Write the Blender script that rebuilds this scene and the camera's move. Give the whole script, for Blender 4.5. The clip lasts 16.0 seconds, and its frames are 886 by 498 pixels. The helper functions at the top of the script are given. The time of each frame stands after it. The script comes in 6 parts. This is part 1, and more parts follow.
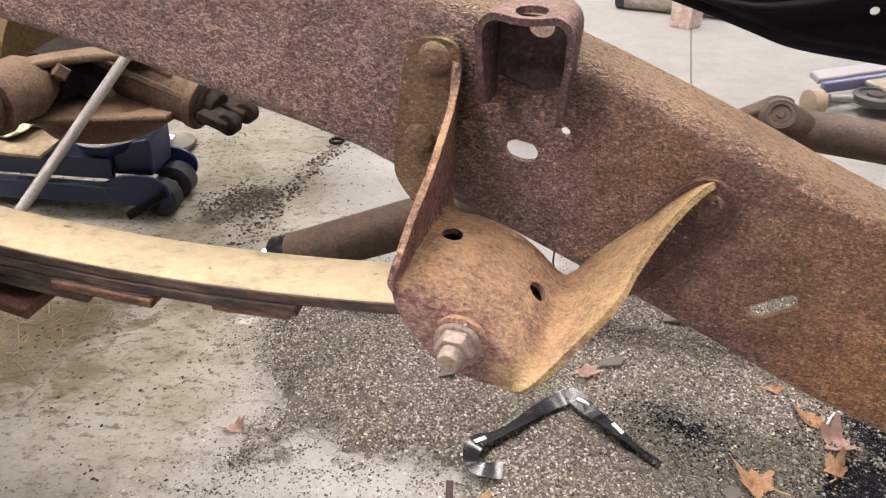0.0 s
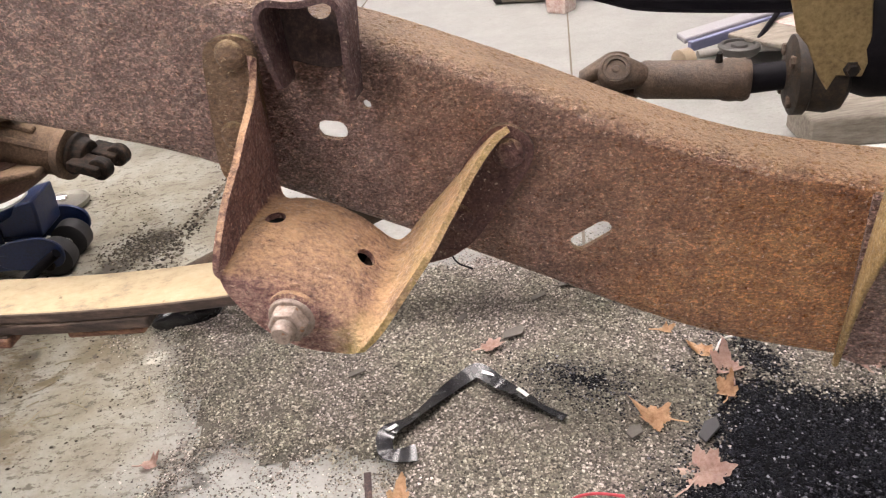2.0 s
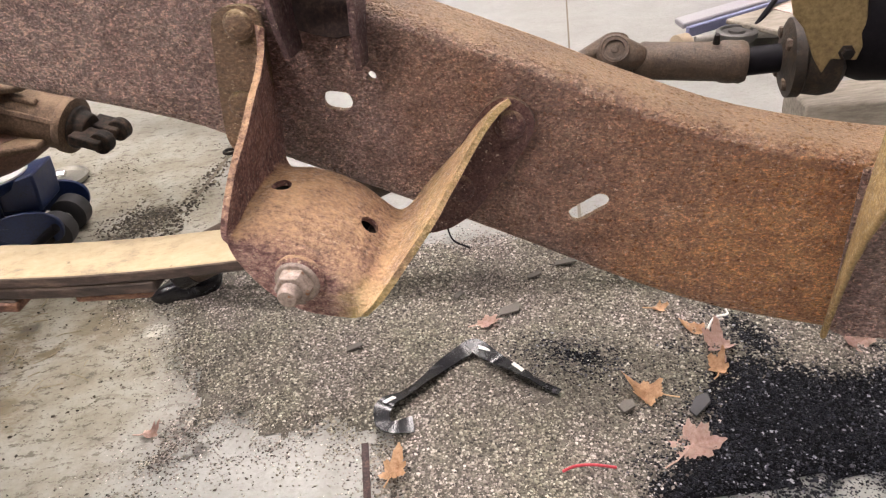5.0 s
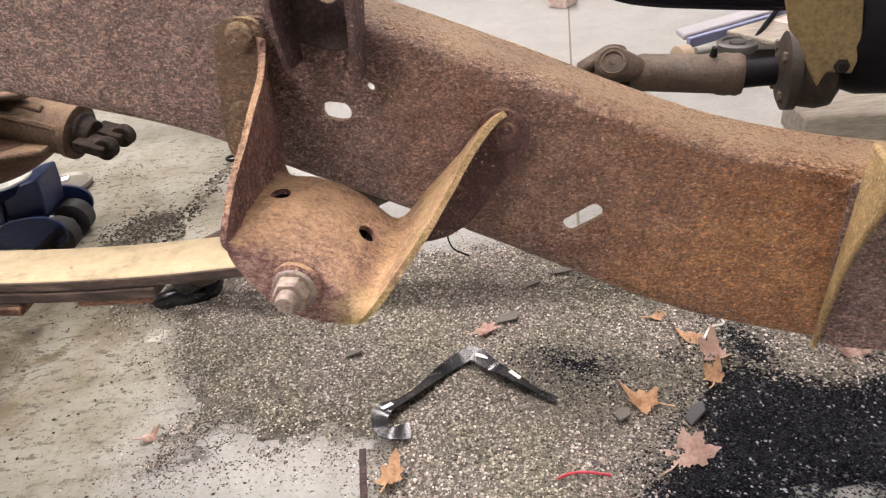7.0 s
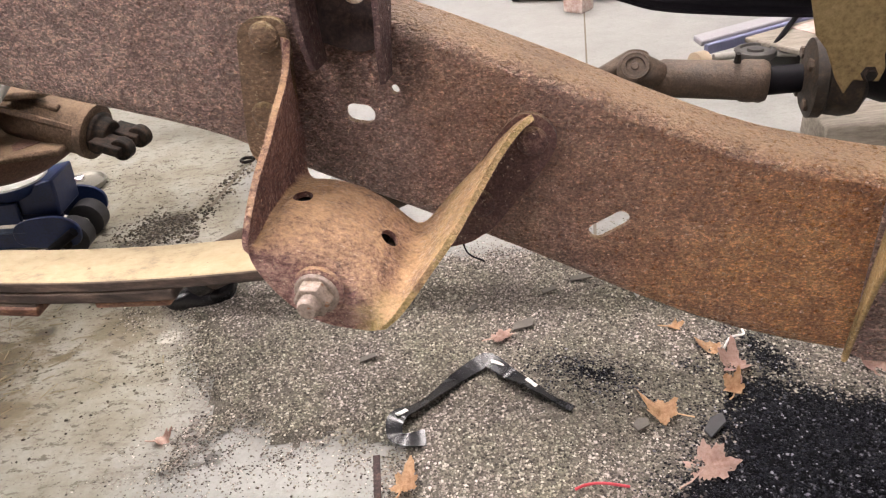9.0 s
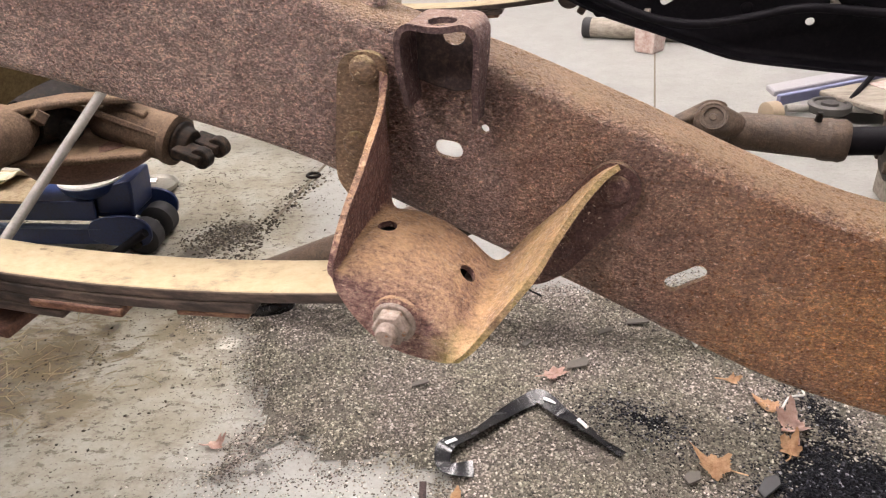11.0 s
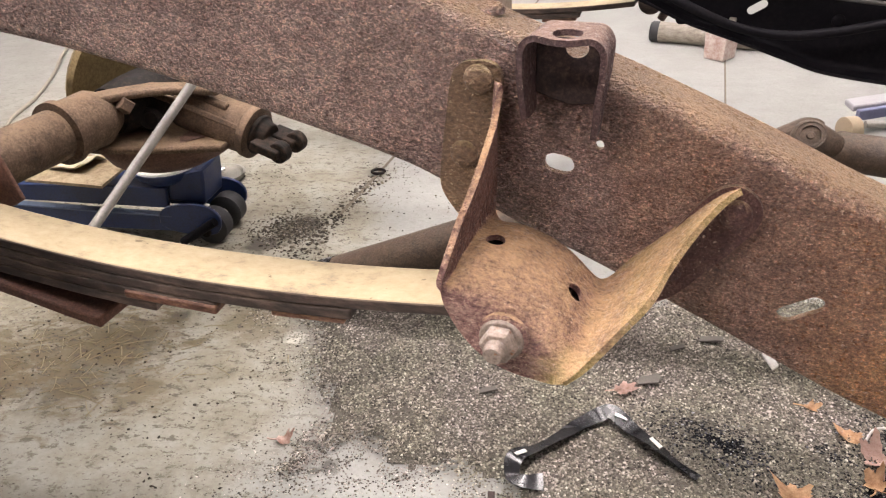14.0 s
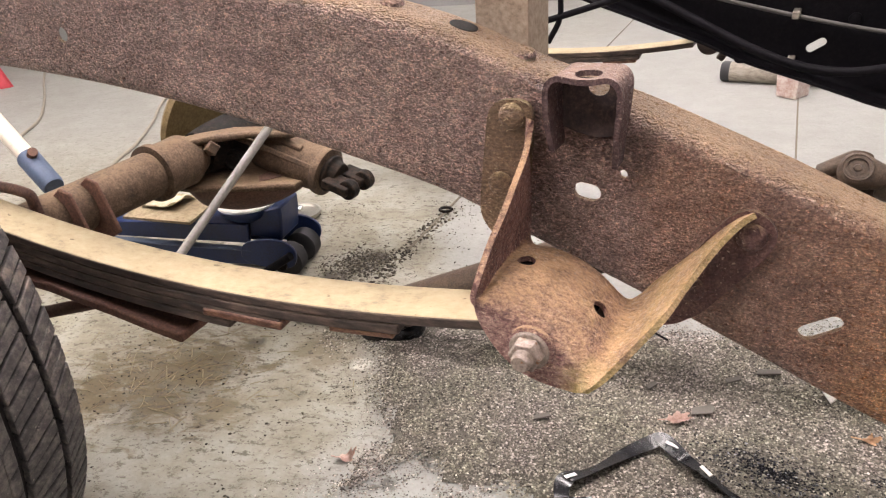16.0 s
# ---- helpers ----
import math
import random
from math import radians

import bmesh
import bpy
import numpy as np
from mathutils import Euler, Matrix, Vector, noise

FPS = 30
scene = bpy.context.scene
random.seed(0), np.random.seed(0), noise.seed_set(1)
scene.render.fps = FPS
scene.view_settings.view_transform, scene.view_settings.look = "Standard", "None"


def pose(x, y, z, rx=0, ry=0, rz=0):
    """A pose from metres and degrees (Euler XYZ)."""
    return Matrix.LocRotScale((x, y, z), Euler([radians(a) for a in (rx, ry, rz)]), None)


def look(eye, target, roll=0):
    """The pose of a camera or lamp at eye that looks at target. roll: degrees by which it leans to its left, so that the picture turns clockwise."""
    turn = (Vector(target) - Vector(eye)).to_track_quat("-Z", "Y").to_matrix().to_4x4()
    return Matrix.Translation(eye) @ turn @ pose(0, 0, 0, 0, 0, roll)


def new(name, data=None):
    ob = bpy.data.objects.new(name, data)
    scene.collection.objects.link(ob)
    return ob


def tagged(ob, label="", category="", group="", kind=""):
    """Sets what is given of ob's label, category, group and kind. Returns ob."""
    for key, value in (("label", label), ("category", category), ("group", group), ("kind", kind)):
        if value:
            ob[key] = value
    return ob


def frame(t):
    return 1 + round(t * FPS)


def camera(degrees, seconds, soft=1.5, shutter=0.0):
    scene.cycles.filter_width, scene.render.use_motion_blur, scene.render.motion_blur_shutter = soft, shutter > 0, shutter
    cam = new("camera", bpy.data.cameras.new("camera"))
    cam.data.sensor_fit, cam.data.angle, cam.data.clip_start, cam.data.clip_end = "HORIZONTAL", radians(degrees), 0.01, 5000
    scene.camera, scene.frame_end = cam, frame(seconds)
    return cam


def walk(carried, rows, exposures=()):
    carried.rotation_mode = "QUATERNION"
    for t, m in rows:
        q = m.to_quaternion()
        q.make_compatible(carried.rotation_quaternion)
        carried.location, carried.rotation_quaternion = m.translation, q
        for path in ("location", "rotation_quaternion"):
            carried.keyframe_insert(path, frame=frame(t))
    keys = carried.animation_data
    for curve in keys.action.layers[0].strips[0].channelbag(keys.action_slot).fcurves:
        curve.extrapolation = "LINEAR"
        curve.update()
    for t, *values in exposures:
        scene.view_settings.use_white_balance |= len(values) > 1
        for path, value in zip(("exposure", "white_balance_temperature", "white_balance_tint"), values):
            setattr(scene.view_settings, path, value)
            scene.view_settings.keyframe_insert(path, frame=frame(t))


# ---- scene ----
cam = camera(61.1, 16.0, soft=1.2)
PATH = [
    (0, (0.0261, 0.0333, 0.8982), (-0.0261, 1.5543, -0.0630), 0.1),
    (0.5, (0.0576, 0.0531, 0.8766), (0.0045, 1.6065, -0.0324), -4.0),
    (1, (0.0909, 0.0036, 0.8838), (0.0567, 1.5588, -0.0216), -6.9),
    (1.5, (0.1377, -0.0198, 0.8820), (0.1809, 1.5309, -0.0315), -8.2),
    (2, (0.1314, -0.0216, 0.8712), (0.2043, 1.5183, -0.0576), -7.6),
    (2.5, (0.1134, -0.0261, 0.8685), (0.1305, 1.5129, -0.0639), -6.9),
    (3, (0.0999, -0.0288, 0.8829), (0.0666, 1.5183, -0.0378), -6.7),
    (3.5, (0.1044, -0.0342, 0.8829), (0.0648, 1.5210, -0.0225), -7.0),
    (4, (0.1242, -0.0396, 0.8730), (0.1386, 1.5039, -0.0522), -7.5),
    (4.5, (0.1287, -0.0396, 0.8685), (0.1818, 1.4859, -0.0846), -7.4),
    (4.7, (0.1224, -0.0414, 0.8676), (0.2007, 1.4805, -0.0909), -6.8),
    (6.8, (0.1206, -0.0522, 0.8712), (0.2043, 1.4733, -0.0810), -6.4),
    (7, (0.1278, -0.0549, 0.8748), (0.2052, 1.4760, -0.0684), -6.3),
    (7.5, (0.1188, -0.0585, 0.8748), (0.1863, 1.4841, -0.0504), -6.0),
    (8, (0.1206, -0.0504, 0.8748), (0.1890, 1.4949, -0.0459), -5.8),
    (8.5, (0.1197, -0.0477, 0.8730), (0.1908, 1.4940, -0.0540), -5.8),
    (9, (0.1143, -0.0414, 0.8703), (0.1728, 1.4976, -0.0630), -5.9),
    (9.5, (0.1080, -0.0396, 0.8721), (0.1305, 1.5021, -0.0567), -5.5),
    (10, (0.0945, -0.0450, 0.8793), (0.0684, 1.5102, -0.0270), -4.2),
    (10.2, (0.0855, -0.0432, 0.8802), (0.0387, 1.5156, -0.0180), -3.7),
    (12.3, (0.0828, -0.0504, 0.9117), (0.0540, 1.5273, 0.0450), -1.8),
    (12.5, (0.0792, -0.0450, 0.9126), (0.0432, 1.5300, 0.0405), -1.7),
    (13, (0.0594, -0.0450, 0.9099), (-0.0405, 1.5219, 0.0306), -2.3),
    (13.5, (0.0477, -0.0477, 0.9135), (-0.1080, 1.5183, 0.0405), -2.4),
    (14, (0.0207, -0.0270, 0.9009), (-0.1188, 1.5345, 0.0162), -1.7),
    (14.5, (-0.0090, -0.0243, 0.9171), (-0.2079, 1.5300, 0.0315), -1.2),
    (15, (-0.0153, -0.0513, 0.9090), (-0.3951, 1.4841, 0.0495), -2.3),
    (15.5, (0.0234, -0.0873, 0.9144), (-0.3969, 1.4625, 0.1008), -3.6),
    (16, (0.0711, -0.0972, 0.9144), (-0.2583, 1.4895, 0.1296), -4.5),
]
K = 0.8
walk(cam, [(t, look(K * Vector(eye), K * Vector(target), roll)) for t, eye, target, roll in PATH])
# ceiling lights, all out of view, the sixth an added fill: x, y in the plan, and strength
LAMPS = ((-1.3, 1.7, 41.0), (0.6, 1.3, 39.0), (1.8, 2.9, 35.0), (-3.4, 0.8, 52.0), (-2.3, -1.3, 54.0), (1.6, -1.2, 16.0), (0.2, 5.0, 57.0))

# ---- world and light ----
world = bpy.data.worlds.new("world")
scene.world = world
world.use_nodes = True
world.node_tree.nodes["Background"].inputs[0].default_value = (0.75, 0.8, 0.9, 1)
world.node_tree.nodes["Background"].inputs[1].default_value = 0.05

# the plan is drawn in units of K metres; the rail frame is turned by TURN degrees
TURN = -17.0
ROOM = Matrix.Scale(K, 4)
RAIL = Matrix.Rotation(radians(TURN), 4, "Z") @ ROOM
FRAMES = {}


# ---- materials ----
def nodes_of(name):
    m = bpy.data.materials.new(name)
    m.use_nodes = True
    nt = m.node_tree
    return m, nt, nt.nodes["Principled BSDF"]


def add(nt, kind, **inputs):
    n = nt.nodes.new(kind)
    for key, value in inputs.items():
        n.inputs[key.replace("_", " ")].default_value = value
    return n


def coords(nt, scale=(1, 1, 1)):
    c = nt.nodes.new("ShaderNodeTexCoord")
    m = nt.nodes.new("ShaderNodeMapping")
    m.inputs["Scale"].default_value = scale
    nt.links.new(c.outputs["Object"], m.inputs["Vector"])
    return m.outputs[0]


def noise_of(nt, vec, scale, detail=5, rough=0.6, dist=0.0):
    n = add(nt, "ShaderNodeTexNoise", Scale=scale, Detail=detail, Roughness=rough, Distortion=dist)
    nt.links.new(vec, n.inputs["Vector"])
    return n.outputs["Fac"]


def ramp(nt, fac, stops):
    r = nt.nodes.new("ShaderNodeValToRGB")
    el = r.color_ramp.elements
    while len(el) < len(stops):
        el.new(0.5)
    for e, (p, c) in zip(el, stops):
        e.position, e.color = p, (*c, 1) if len(c) == 3 else c
    nt.links.new(fac, r.inputs[0])
    return r.outputs[0]


def grey(a):
    return (a, a, a)


def mixed(nt, fac, a, b, mode="MIX"):
    m = nt.nodes.new("ShaderNodeMix")
    m.data_type, m.blend_type = "RGBA", mode
    for sock, value in ((0, fac), (6, a), (7, b)):
        if hasattr(value, "links"):
            nt.links.new(value, m.inputs[sock])
        else:
            m.inputs[sock].default_value = value if sock == 0 else (*value, 1)
    return m.outputs[2]


def bumped(nt, bsdf, height, strength, distance):
    b = add(nt, "ShaderNodeBump", Strength=strength, Distance=distance)
    nt.links.new(height, b.inputs["Height"])
    nt.links.new(b.outputs[0], bsdf.inputs["Normal"])


def grained(name, dark, mid, light, rough=0.8, metal=0.0, fine=260, coarse=9, bump=0.5, depth=0.002, stretch=(1, 1, 1), spots=None, spot_amount=0.62, second=None, second_from=0.25, second_over=0.15, tones=(0.48, 0.69, 0.95), lit_dust=None, lit_dust_from=0.56, glint=0.0, mottle=0.2, flakes=0.0, shine=0.5, ridge=0.0, ridge_scale=150, relief=0.8, wrinkle=0.0):
    """A worn surface: coarse patches of three tones, a fine grain over them and speckles of their own colour."""
    m, nt, b = nodes_of(name)
    v = coords(nt, stretch)
    big = noise_of(nt, v, coarse, 6, 0.65, 0.4)
    small = noise_of(nt, v, fine, 6, 0.75)
    both = nt.nodes.new("ShaderNodeMath")
    both.operation = "MULTIPLY_ADD"
    nt.links.new(small, both.inputs[0])
    both.inputs[1].default_value = 0.9
    half = nt.nodes.new("ShaderNodeMath")
    half.operation = "MULTIPLY"
    nt.links.new(big, half.inputs[0])
    half.inputs[1].default_value = 0.5
    patch = nt.nodes.new("ShaderNodeMath")
    patch.operation = "MULTIPLY_ADD"
    nt.links.new(noise_of(nt, v, coarse * 9, 5, 0.65, 0.3), patch.inputs[0])
    patch.inputs[1].default_value = mottle
    nt.links.new(half.outputs[0], patch.inputs[2])
    level = nt.nodes.new("ShaderNodeMath")
    level.operation = "SUBTRACT"
    nt.links.new(patch.outputs[0], level.inputs[0])
    level.inputs[1].default_value = mottle * 0.5
    flake = noise_of(nt, v, fine * 0.42, 3, 0.6, 0.6)
    raised = nt.nodes.new("ShaderNodeMath")
    raised.operation = "MULTIPLY_ADD"
    nt.links.new(flake, raised.inputs[0])
    raised.inputs[1].default_value = flakes
    nt.links.new(level.outputs[0], raised.inputs[2])
    level.inputs[1].default_value = mottle * 0.5 + flakes * 0.5
    nt.links.new(raised.outputs[0], both.inputs[2])
    b.inputs["Specular IOR Level"].default_value = shine
    col = ramp(nt, both.outputs[0], list(zip(tones, (dark, mid, light))))
    if second:
        # a second palette takes over along the piece, in uneven patches
        sep = nt.nodes.new("ShaderNodeSeparateXYZ")
        nt.links.new(v, sep.inputs[0])
        where = nt.nodes.new("ShaderNodeMath")
        where.operation = "MULTIPLY_ADD"
        nt.links.new(big, where.inputs[0])
        where.inputs[1].default_value = 0.5
        nt.links.new(sep.outputs[0], where.inputs[2])
        other = ramp(nt, both.outputs[0], list(zip(tones, second)))
        if wrinkle:
            # the first palette's end is wrinkled like leather, in short wavy ridges that grow faint along the piece
            long = nt.nodes.new("ShaderNodeMapping")
            long.inputs["Scale"].default_value = (0.7, 1, 1)
            nt.links.new(v, long.inputs["Vector"])
            folds = noise_of(nt, long.outputs[0], 300, 1.6, 0.45, 1.4)
            crest = mixed(nt, ramp(nt, where.outputs[0], [(second_from - 0.2, grey(1)), (second_from + 0.05, grey(0.4))]), grey(0.5), ramp(nt, folds, [(0.38, grey(0)), (0.62, grey(1))]))
        col = mixed(nt, ramp(nt, where.outputs[0], [(second_from, grey(0)), (second_from + second_over, grey(1))]), col, other)
        if wrinkle:
            # the ceiling lights' highlight on the crests is painted into the colour
            col = mixed(nt, wrinkle, col, mixed(nt, 1.0, col, ramp(nt, crest, [(0.15, grey(0.88)), (0.5, grey(1.15)), (0.85, (1.95, 1.98, 1.92))]), "MULTIPLY"))
    if spots:
        s = noise_of(nt, v, fine * 0.62, 4, 0.65)
        mask = ramp(nt, s, [(spot_amount, grey(0)), (spot_amount + 0.05, grey(1))])
        col = mixed(nt, mask, col, spots)
    if ridge:
        # short ridges of scale between the pits, painted paler for their glints
        lines = ramp(nt, noise_of(nt, v, ridge_scale, 5, 0.7, 0.5), [(0.48, grey(0)), (0.68, grey(ridge))])
        col = mixed(nt, lines, col, (1.9, 1.8, 1.75), "MULTIPLY")
    if lit_dust:
        # shop dust on the faces that look up; its paler tone also paints in overhead light
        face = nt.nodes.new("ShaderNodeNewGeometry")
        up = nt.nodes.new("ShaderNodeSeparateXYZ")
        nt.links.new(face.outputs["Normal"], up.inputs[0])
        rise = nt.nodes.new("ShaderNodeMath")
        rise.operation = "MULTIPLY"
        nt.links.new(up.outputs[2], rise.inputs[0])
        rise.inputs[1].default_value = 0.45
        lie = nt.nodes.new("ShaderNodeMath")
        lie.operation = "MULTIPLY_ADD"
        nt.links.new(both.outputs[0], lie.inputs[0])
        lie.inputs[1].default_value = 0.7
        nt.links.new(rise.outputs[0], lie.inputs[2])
        dust = ramp(nt, both.outputs[0], list(zip(tones, ([c * 0.65 for c in lit_dust], lit_dust, [c * 1.25 for c in lit_dust]))))
        col = mixed(nt, ramp(nt, lie.outputs[0], [(lit_dust_from, grey(0)), (lit_dust_from + 0.34, grey(0.88))]), col, dust)
    nt.links.new(col, b.inputs["Base Color"])
    matt = ramp(nt, big, [(0.3, grey(max(rough - 0.12, 0))), (0.7, grey(min(rough + 0.1, 1)))])
    if glint:
        # bare scale flakes shine among the matt rust
        matt = mixed(nt, ramp(nt, noise_of(nt, v, fine * 0.6, 3, 0.6), [(0.5, grey(0)), (0.62, grey(1))]), matt, grey(glint))
    nt.links.new(matt, b.inputs["Roughness"])
    b.inputs["Metallic"].default_value = metal
    height = nt.nodes.new("ShaderNodeMath")
    height.operation = "ADD"
    nt.links.new(both.outputs[0], height.inputs[0])
    nt.links.new(flake, height.inputs[1])
    if ridge:
        proud = nt.nodes.new("ShaderNodeMath")
        proud.operation = "MULTIPLY_ADD"
        nt.links.new(lines, proud.inputs[0])
        proud.inputs[1].default_value = 0.4
        # dimples between the ridges, wider than the grain
        dimple = nt.nodes.new("ShaderNodeMath")
        dimple.operation = "MULTIPLY_ADD"
        nt.links.new(noise_of(nt, v, ridge_scale * 0.36, 2.5, 0.5, 0.8), dimple.inputs[0])
        dimple.inputs[1].default_value = relief
        faint = nt.nodes.new("ShaderNodeMath")
        faint.operation = "MULTIPLY"
        nt.links.new(height.outputs[0], faint.inputs[0])
        faint.inputs[1].default_value = 0.4
        nt.links.new(faint.outputs[0], dimple.inputs[2])
        nt.links.new(dimple.outputs[0], proud.inputs[2])
        height = proud
    if wrinkle:
        fold = nt.nodes.new("ShaderNodeMath")
        fold.operation = "MULTIPLY_ADD"
        nt.links.new(crest, fold.inputs[0])
        fold.inputs[1].default_value = wrinkle * 1.8
        nt.links.new(height.outputs[0], fold.inputs[2])
        height = fold
    bumped(nt, b, height.outputs[0], bump, depth * 0.28)
    return m


def plain(name, colour, rough=0.5, metal=0.0, wear=0.12, scale=30, bump=0.1):
    """Paint, plastic or metal with slight soiling."""
    return grained(name, [c * (1 - 2 * wear) for c in colour], colour, [min(c * (1 + wear), 1) for c in colour], rough, metal, scale * 8, scale, bump, 0.0006)


RUST = grained("rusted_steel", (0.1, 0.058, 0.052), (0.27, 0.168, 0.148), (0.56, 0.42, 0.37), 0.55, 0, 430, 5, 1.0, 0.03, stretch=(0.78, 1, 1), spots=(0.8, 0.58, 0.43), spot_amount=0.61, second=((0.085, 0.028, 0.013), (0.34, 0.15, 0.065), (0.74, 0.42, 0.19)), second_from=0.26, second_over=0.24, tones=(0.485, 0.69, 0.9), lit_dust=(0.54, 0.365, 0.22), glint=0.2, mottle=0.34, flakes=0.2, shine=0.7, ridge=0.9, ridge_scale=640, relief=0.9, wrinkle=0.9)
RUST_FOOT = grained("rusted_hanger_foot", (0.075, 0.045, 0.027), (0.23, 0.145, 0.088), (0.45, 0.32, 0.2), 0.6, 0, 430, 9, 1.0, 0.02, stretch=(0.62, 1, 1), spots=(0.54, 0.42, 0.28), spot_amount=0.625, tones=(0.48, 0.69, 0.9), lit_dust=(0.42, 0.32, 0.16), lit_dust_from=0.6, glint=0.3, mottle=0.3, ridge=0.6, ridge_scale=480)
RUST_HANGER = grained("rusted_pressed_steel", (0.075, 0.032, 0.036), (0.26, 0.135, 0.124), (0.56, 0.375, 0.31), 0.6, 0, 430, 7, 1.0, 0.011, stretch=(0.7, 1, 1), spots=(0.7, 0.54, 0.42), spot_amount=0.625, second=((0.2, 0.14, 0.045), (0.44, 0.33, 0.135), (0.68, 0.55, 0.29)), second_from=0.25, second_over=0.06, tones=(0.5, 0.69, 0.88), lit_dust=(0.53, 0.34, 0.185), lit_dust_from=0.57, glint=0.28, mottle=0.42, flakes=0.3, ridge=0.7, ridge_scale=520)
RUST_BRACKET = grained("rusted_bracket_steel", (0.03, 0.016, 0.019), (0.11, 0.06, 0.062), (0.27, 0.18, 0.165), 0.6, 0, 430, 7, 1.0, 0.009, spots=(0.6, 0.46, 0.38), spot_amount=0.63, tones=(0.5, 0.69, 0.88), lit_dust=(0.27, 0.175, 0.135), lit_dust_from=0.6, glint=0.32, mottle=0.35)
RUST_OCHRE = grained("ochre_rusted_steel", (0.13, 0.08, 0.03), (0.33, 0.22, 0.09), (0.58, 0.42, 0.2), 0.65, 0, 430, 7, 1.0, 0.009, spots=(0.7, 0.55, 0.34), spot_amount=0.63, tones=(0.5, 0.69, 0.88), lit_dust=(0.46, 0.33, 0.16), lit_dust_from=0.6, glint=0.34, mottle=0.4)
RUST_DARK = grained("dark_rusted_steel", (0.035, 0.016, 0.012), (0.1, 0.045, 0.03), (0.2, 0.1, 0.06), 0.8, 0, 300, 10, 0.6, 0.002)
# for a dirt-filled joint, and for painted shade with soot inside the bracket
SHADE_JOINT_DARK = grained("shade_and_joint_dark", (0.012, 0.008, 0.009), (0.035, 0.021, 0.02), (0.1, 0.06, 0.05), 0.85, 0, 300, 14, 0.6, 0.003, mottle=0.7)
RUST_AXLE = grained("dusty_rusted_casting", (0.025, 0.015, 0.009), (0.085, 0.052, 0.031), (0.19, 0.127, 0.08), 0.8, 0, 260, 6, 0.8, 0.006, tones=(0.42, 0.69, 0.98), lit_dust=(0.17, 0.112, 0.066), lit_dust_from=0.66, mottle=0.6)
RUST_SHAFT = grained("greasy_brown_shaft_steel", (0.02, 0.013, 0.009), (0.055, 0.035, 0.022), (0.12, 0.08, 0.052), 0.65, 0, 300, 7, 0.7, 0.005, tones=(0.42, 0.69, 0.98), lit_dust=(0.09, 0.06, 0.037), lit_dust_from=0.66, mottle=0.6)
FLANGE = grained("greasy_flange_steel", (0.005, 0.004, 0.003), (0.017, 0.011, 0.006), (0.06, 0.036, 0.018), 0.65, 0, 260, 9, 0.7, 0.004, mottle=0.7)
RUST_RED = grained("purple_rusted_steel", (0.07, 0.03, 0.03), (0.2, 0.095, 0.083), (0.44, 0.27, 0.22), 0.6, 0, 430, 7, 1.0, 0.02, spots=(0.7, 0.52, 0.42), spot_amount=0.625, tones=(0.5, 0.69, 0.88), lit_dust=(0.45, 0.3, 0.18), lit_dust_from=0.64, glint=0.3, mottle=0.38, flakes=0.3)
RUST_BELLY = grained("red_brown_casting", (0.03, 0.014, 0.01), (0.09, 0.045, 0.032), (0.17, 0.095, 0.065), 0.8, 0, 220, 9, 0.6, 0.003)
GREASY = grained("greasy_casting", (0.005, 0.0045, 0.0045), (0.011, 0.009, 0.008), (0.05, 0.032, 0.021), 0.75, 0, 120, 7, 0.5, 0.003, shine=0.2)
DUST = grained("dusty_cream_steel", (0.2, 0.17, 0.125), (0.40, 0.325, 0.2), (0.47, 0.395, 0.26), 0.9, 0, 160, 4, 0.3, 0.001, stretch=(0.6, 1, 1), spots=(0.2, 0.16, 0.1), spot_amount=0.67, tones=(0.36, 0.62, 0.95), mottle=0.8)
LEAF_STEEL = grained("dark_spring_steel", (0.016, 0.012, 0.01), (0.06, 0.042, 0.035), (0.18, 0.125, 0.095), 0.7, 0.0, 90, 8, 0.5, 0.004, stretch=(0.25, 1, 1), lit_dust=(0.13, 0.095, 0.07), lit_dust_from=0.58, mottle=0.5)
COPPER = grained("orange_rust_steel", (0.035, 0.016, 0.012), (0.13, 0.06, 0.038), (0.36, 0.2, 0.12), 0.6, 0, 200, 12, 0.5, 0.002, stretch=(0.4, 1, 1))
ZINC = grained("weathered_zinc", (0.15, 0.11, 0.09), (0.33, 0.265, 0.225), (0.5, 0.43, 0.38), 0.6, 0.2, 260, 20, 0.5, 0.001, spots=(0.3, 0.15, 0.08))
KHAKI = grained("greasy_khaki_steel", (0.1, 0.065, 0.026), (0.2, 0.145, 0.062), (0.3, 0.225, 0.11), 0.75, 0, 200, 8, 0.4, 0.002)
OLIVE = grained("khaki_dusty_steel", (0.2, 0.13, 0.055), (0.36, 0.26, 0.12), (0.48, 0.37, 0.2), 0.85, 0, 200, 8, 0.4, 0.002)
POST = grained("tan_dusty_post", (0.2, 0.15, 0.11), (0.38, 0.3, 0.225), (0.52, 0.43, 0.34), 0.85, 0, 200, 8, 0.4, 0.002)
BLACK_PAINT = grained("black_chassis_paint", (0.0025, 0.002, 0.0035), (0.0045, 0.004, 0.006), (0.012, 0.0095, 0.011), 0.65, 0, 120, 6, 0.4, 0.002, shine=0.12)
BLACK_RUBBER = plain("black_rubber", (0.02, 0.02, 0.022), 0.6)
BLUE = plain("dark_blue_paint", (0.005, 0.018, 0.075), 0.45, 0, 0.3)
BLUE_LIGHT = plain("worn_blue_paint", (0.06, 0.085, 0.14), 0.6, 0, 0.2)
CREAM_PAINT = plain("cream_painted_tube", (0.62, 0.56, 0.47), 0.5, 0, 0.08)
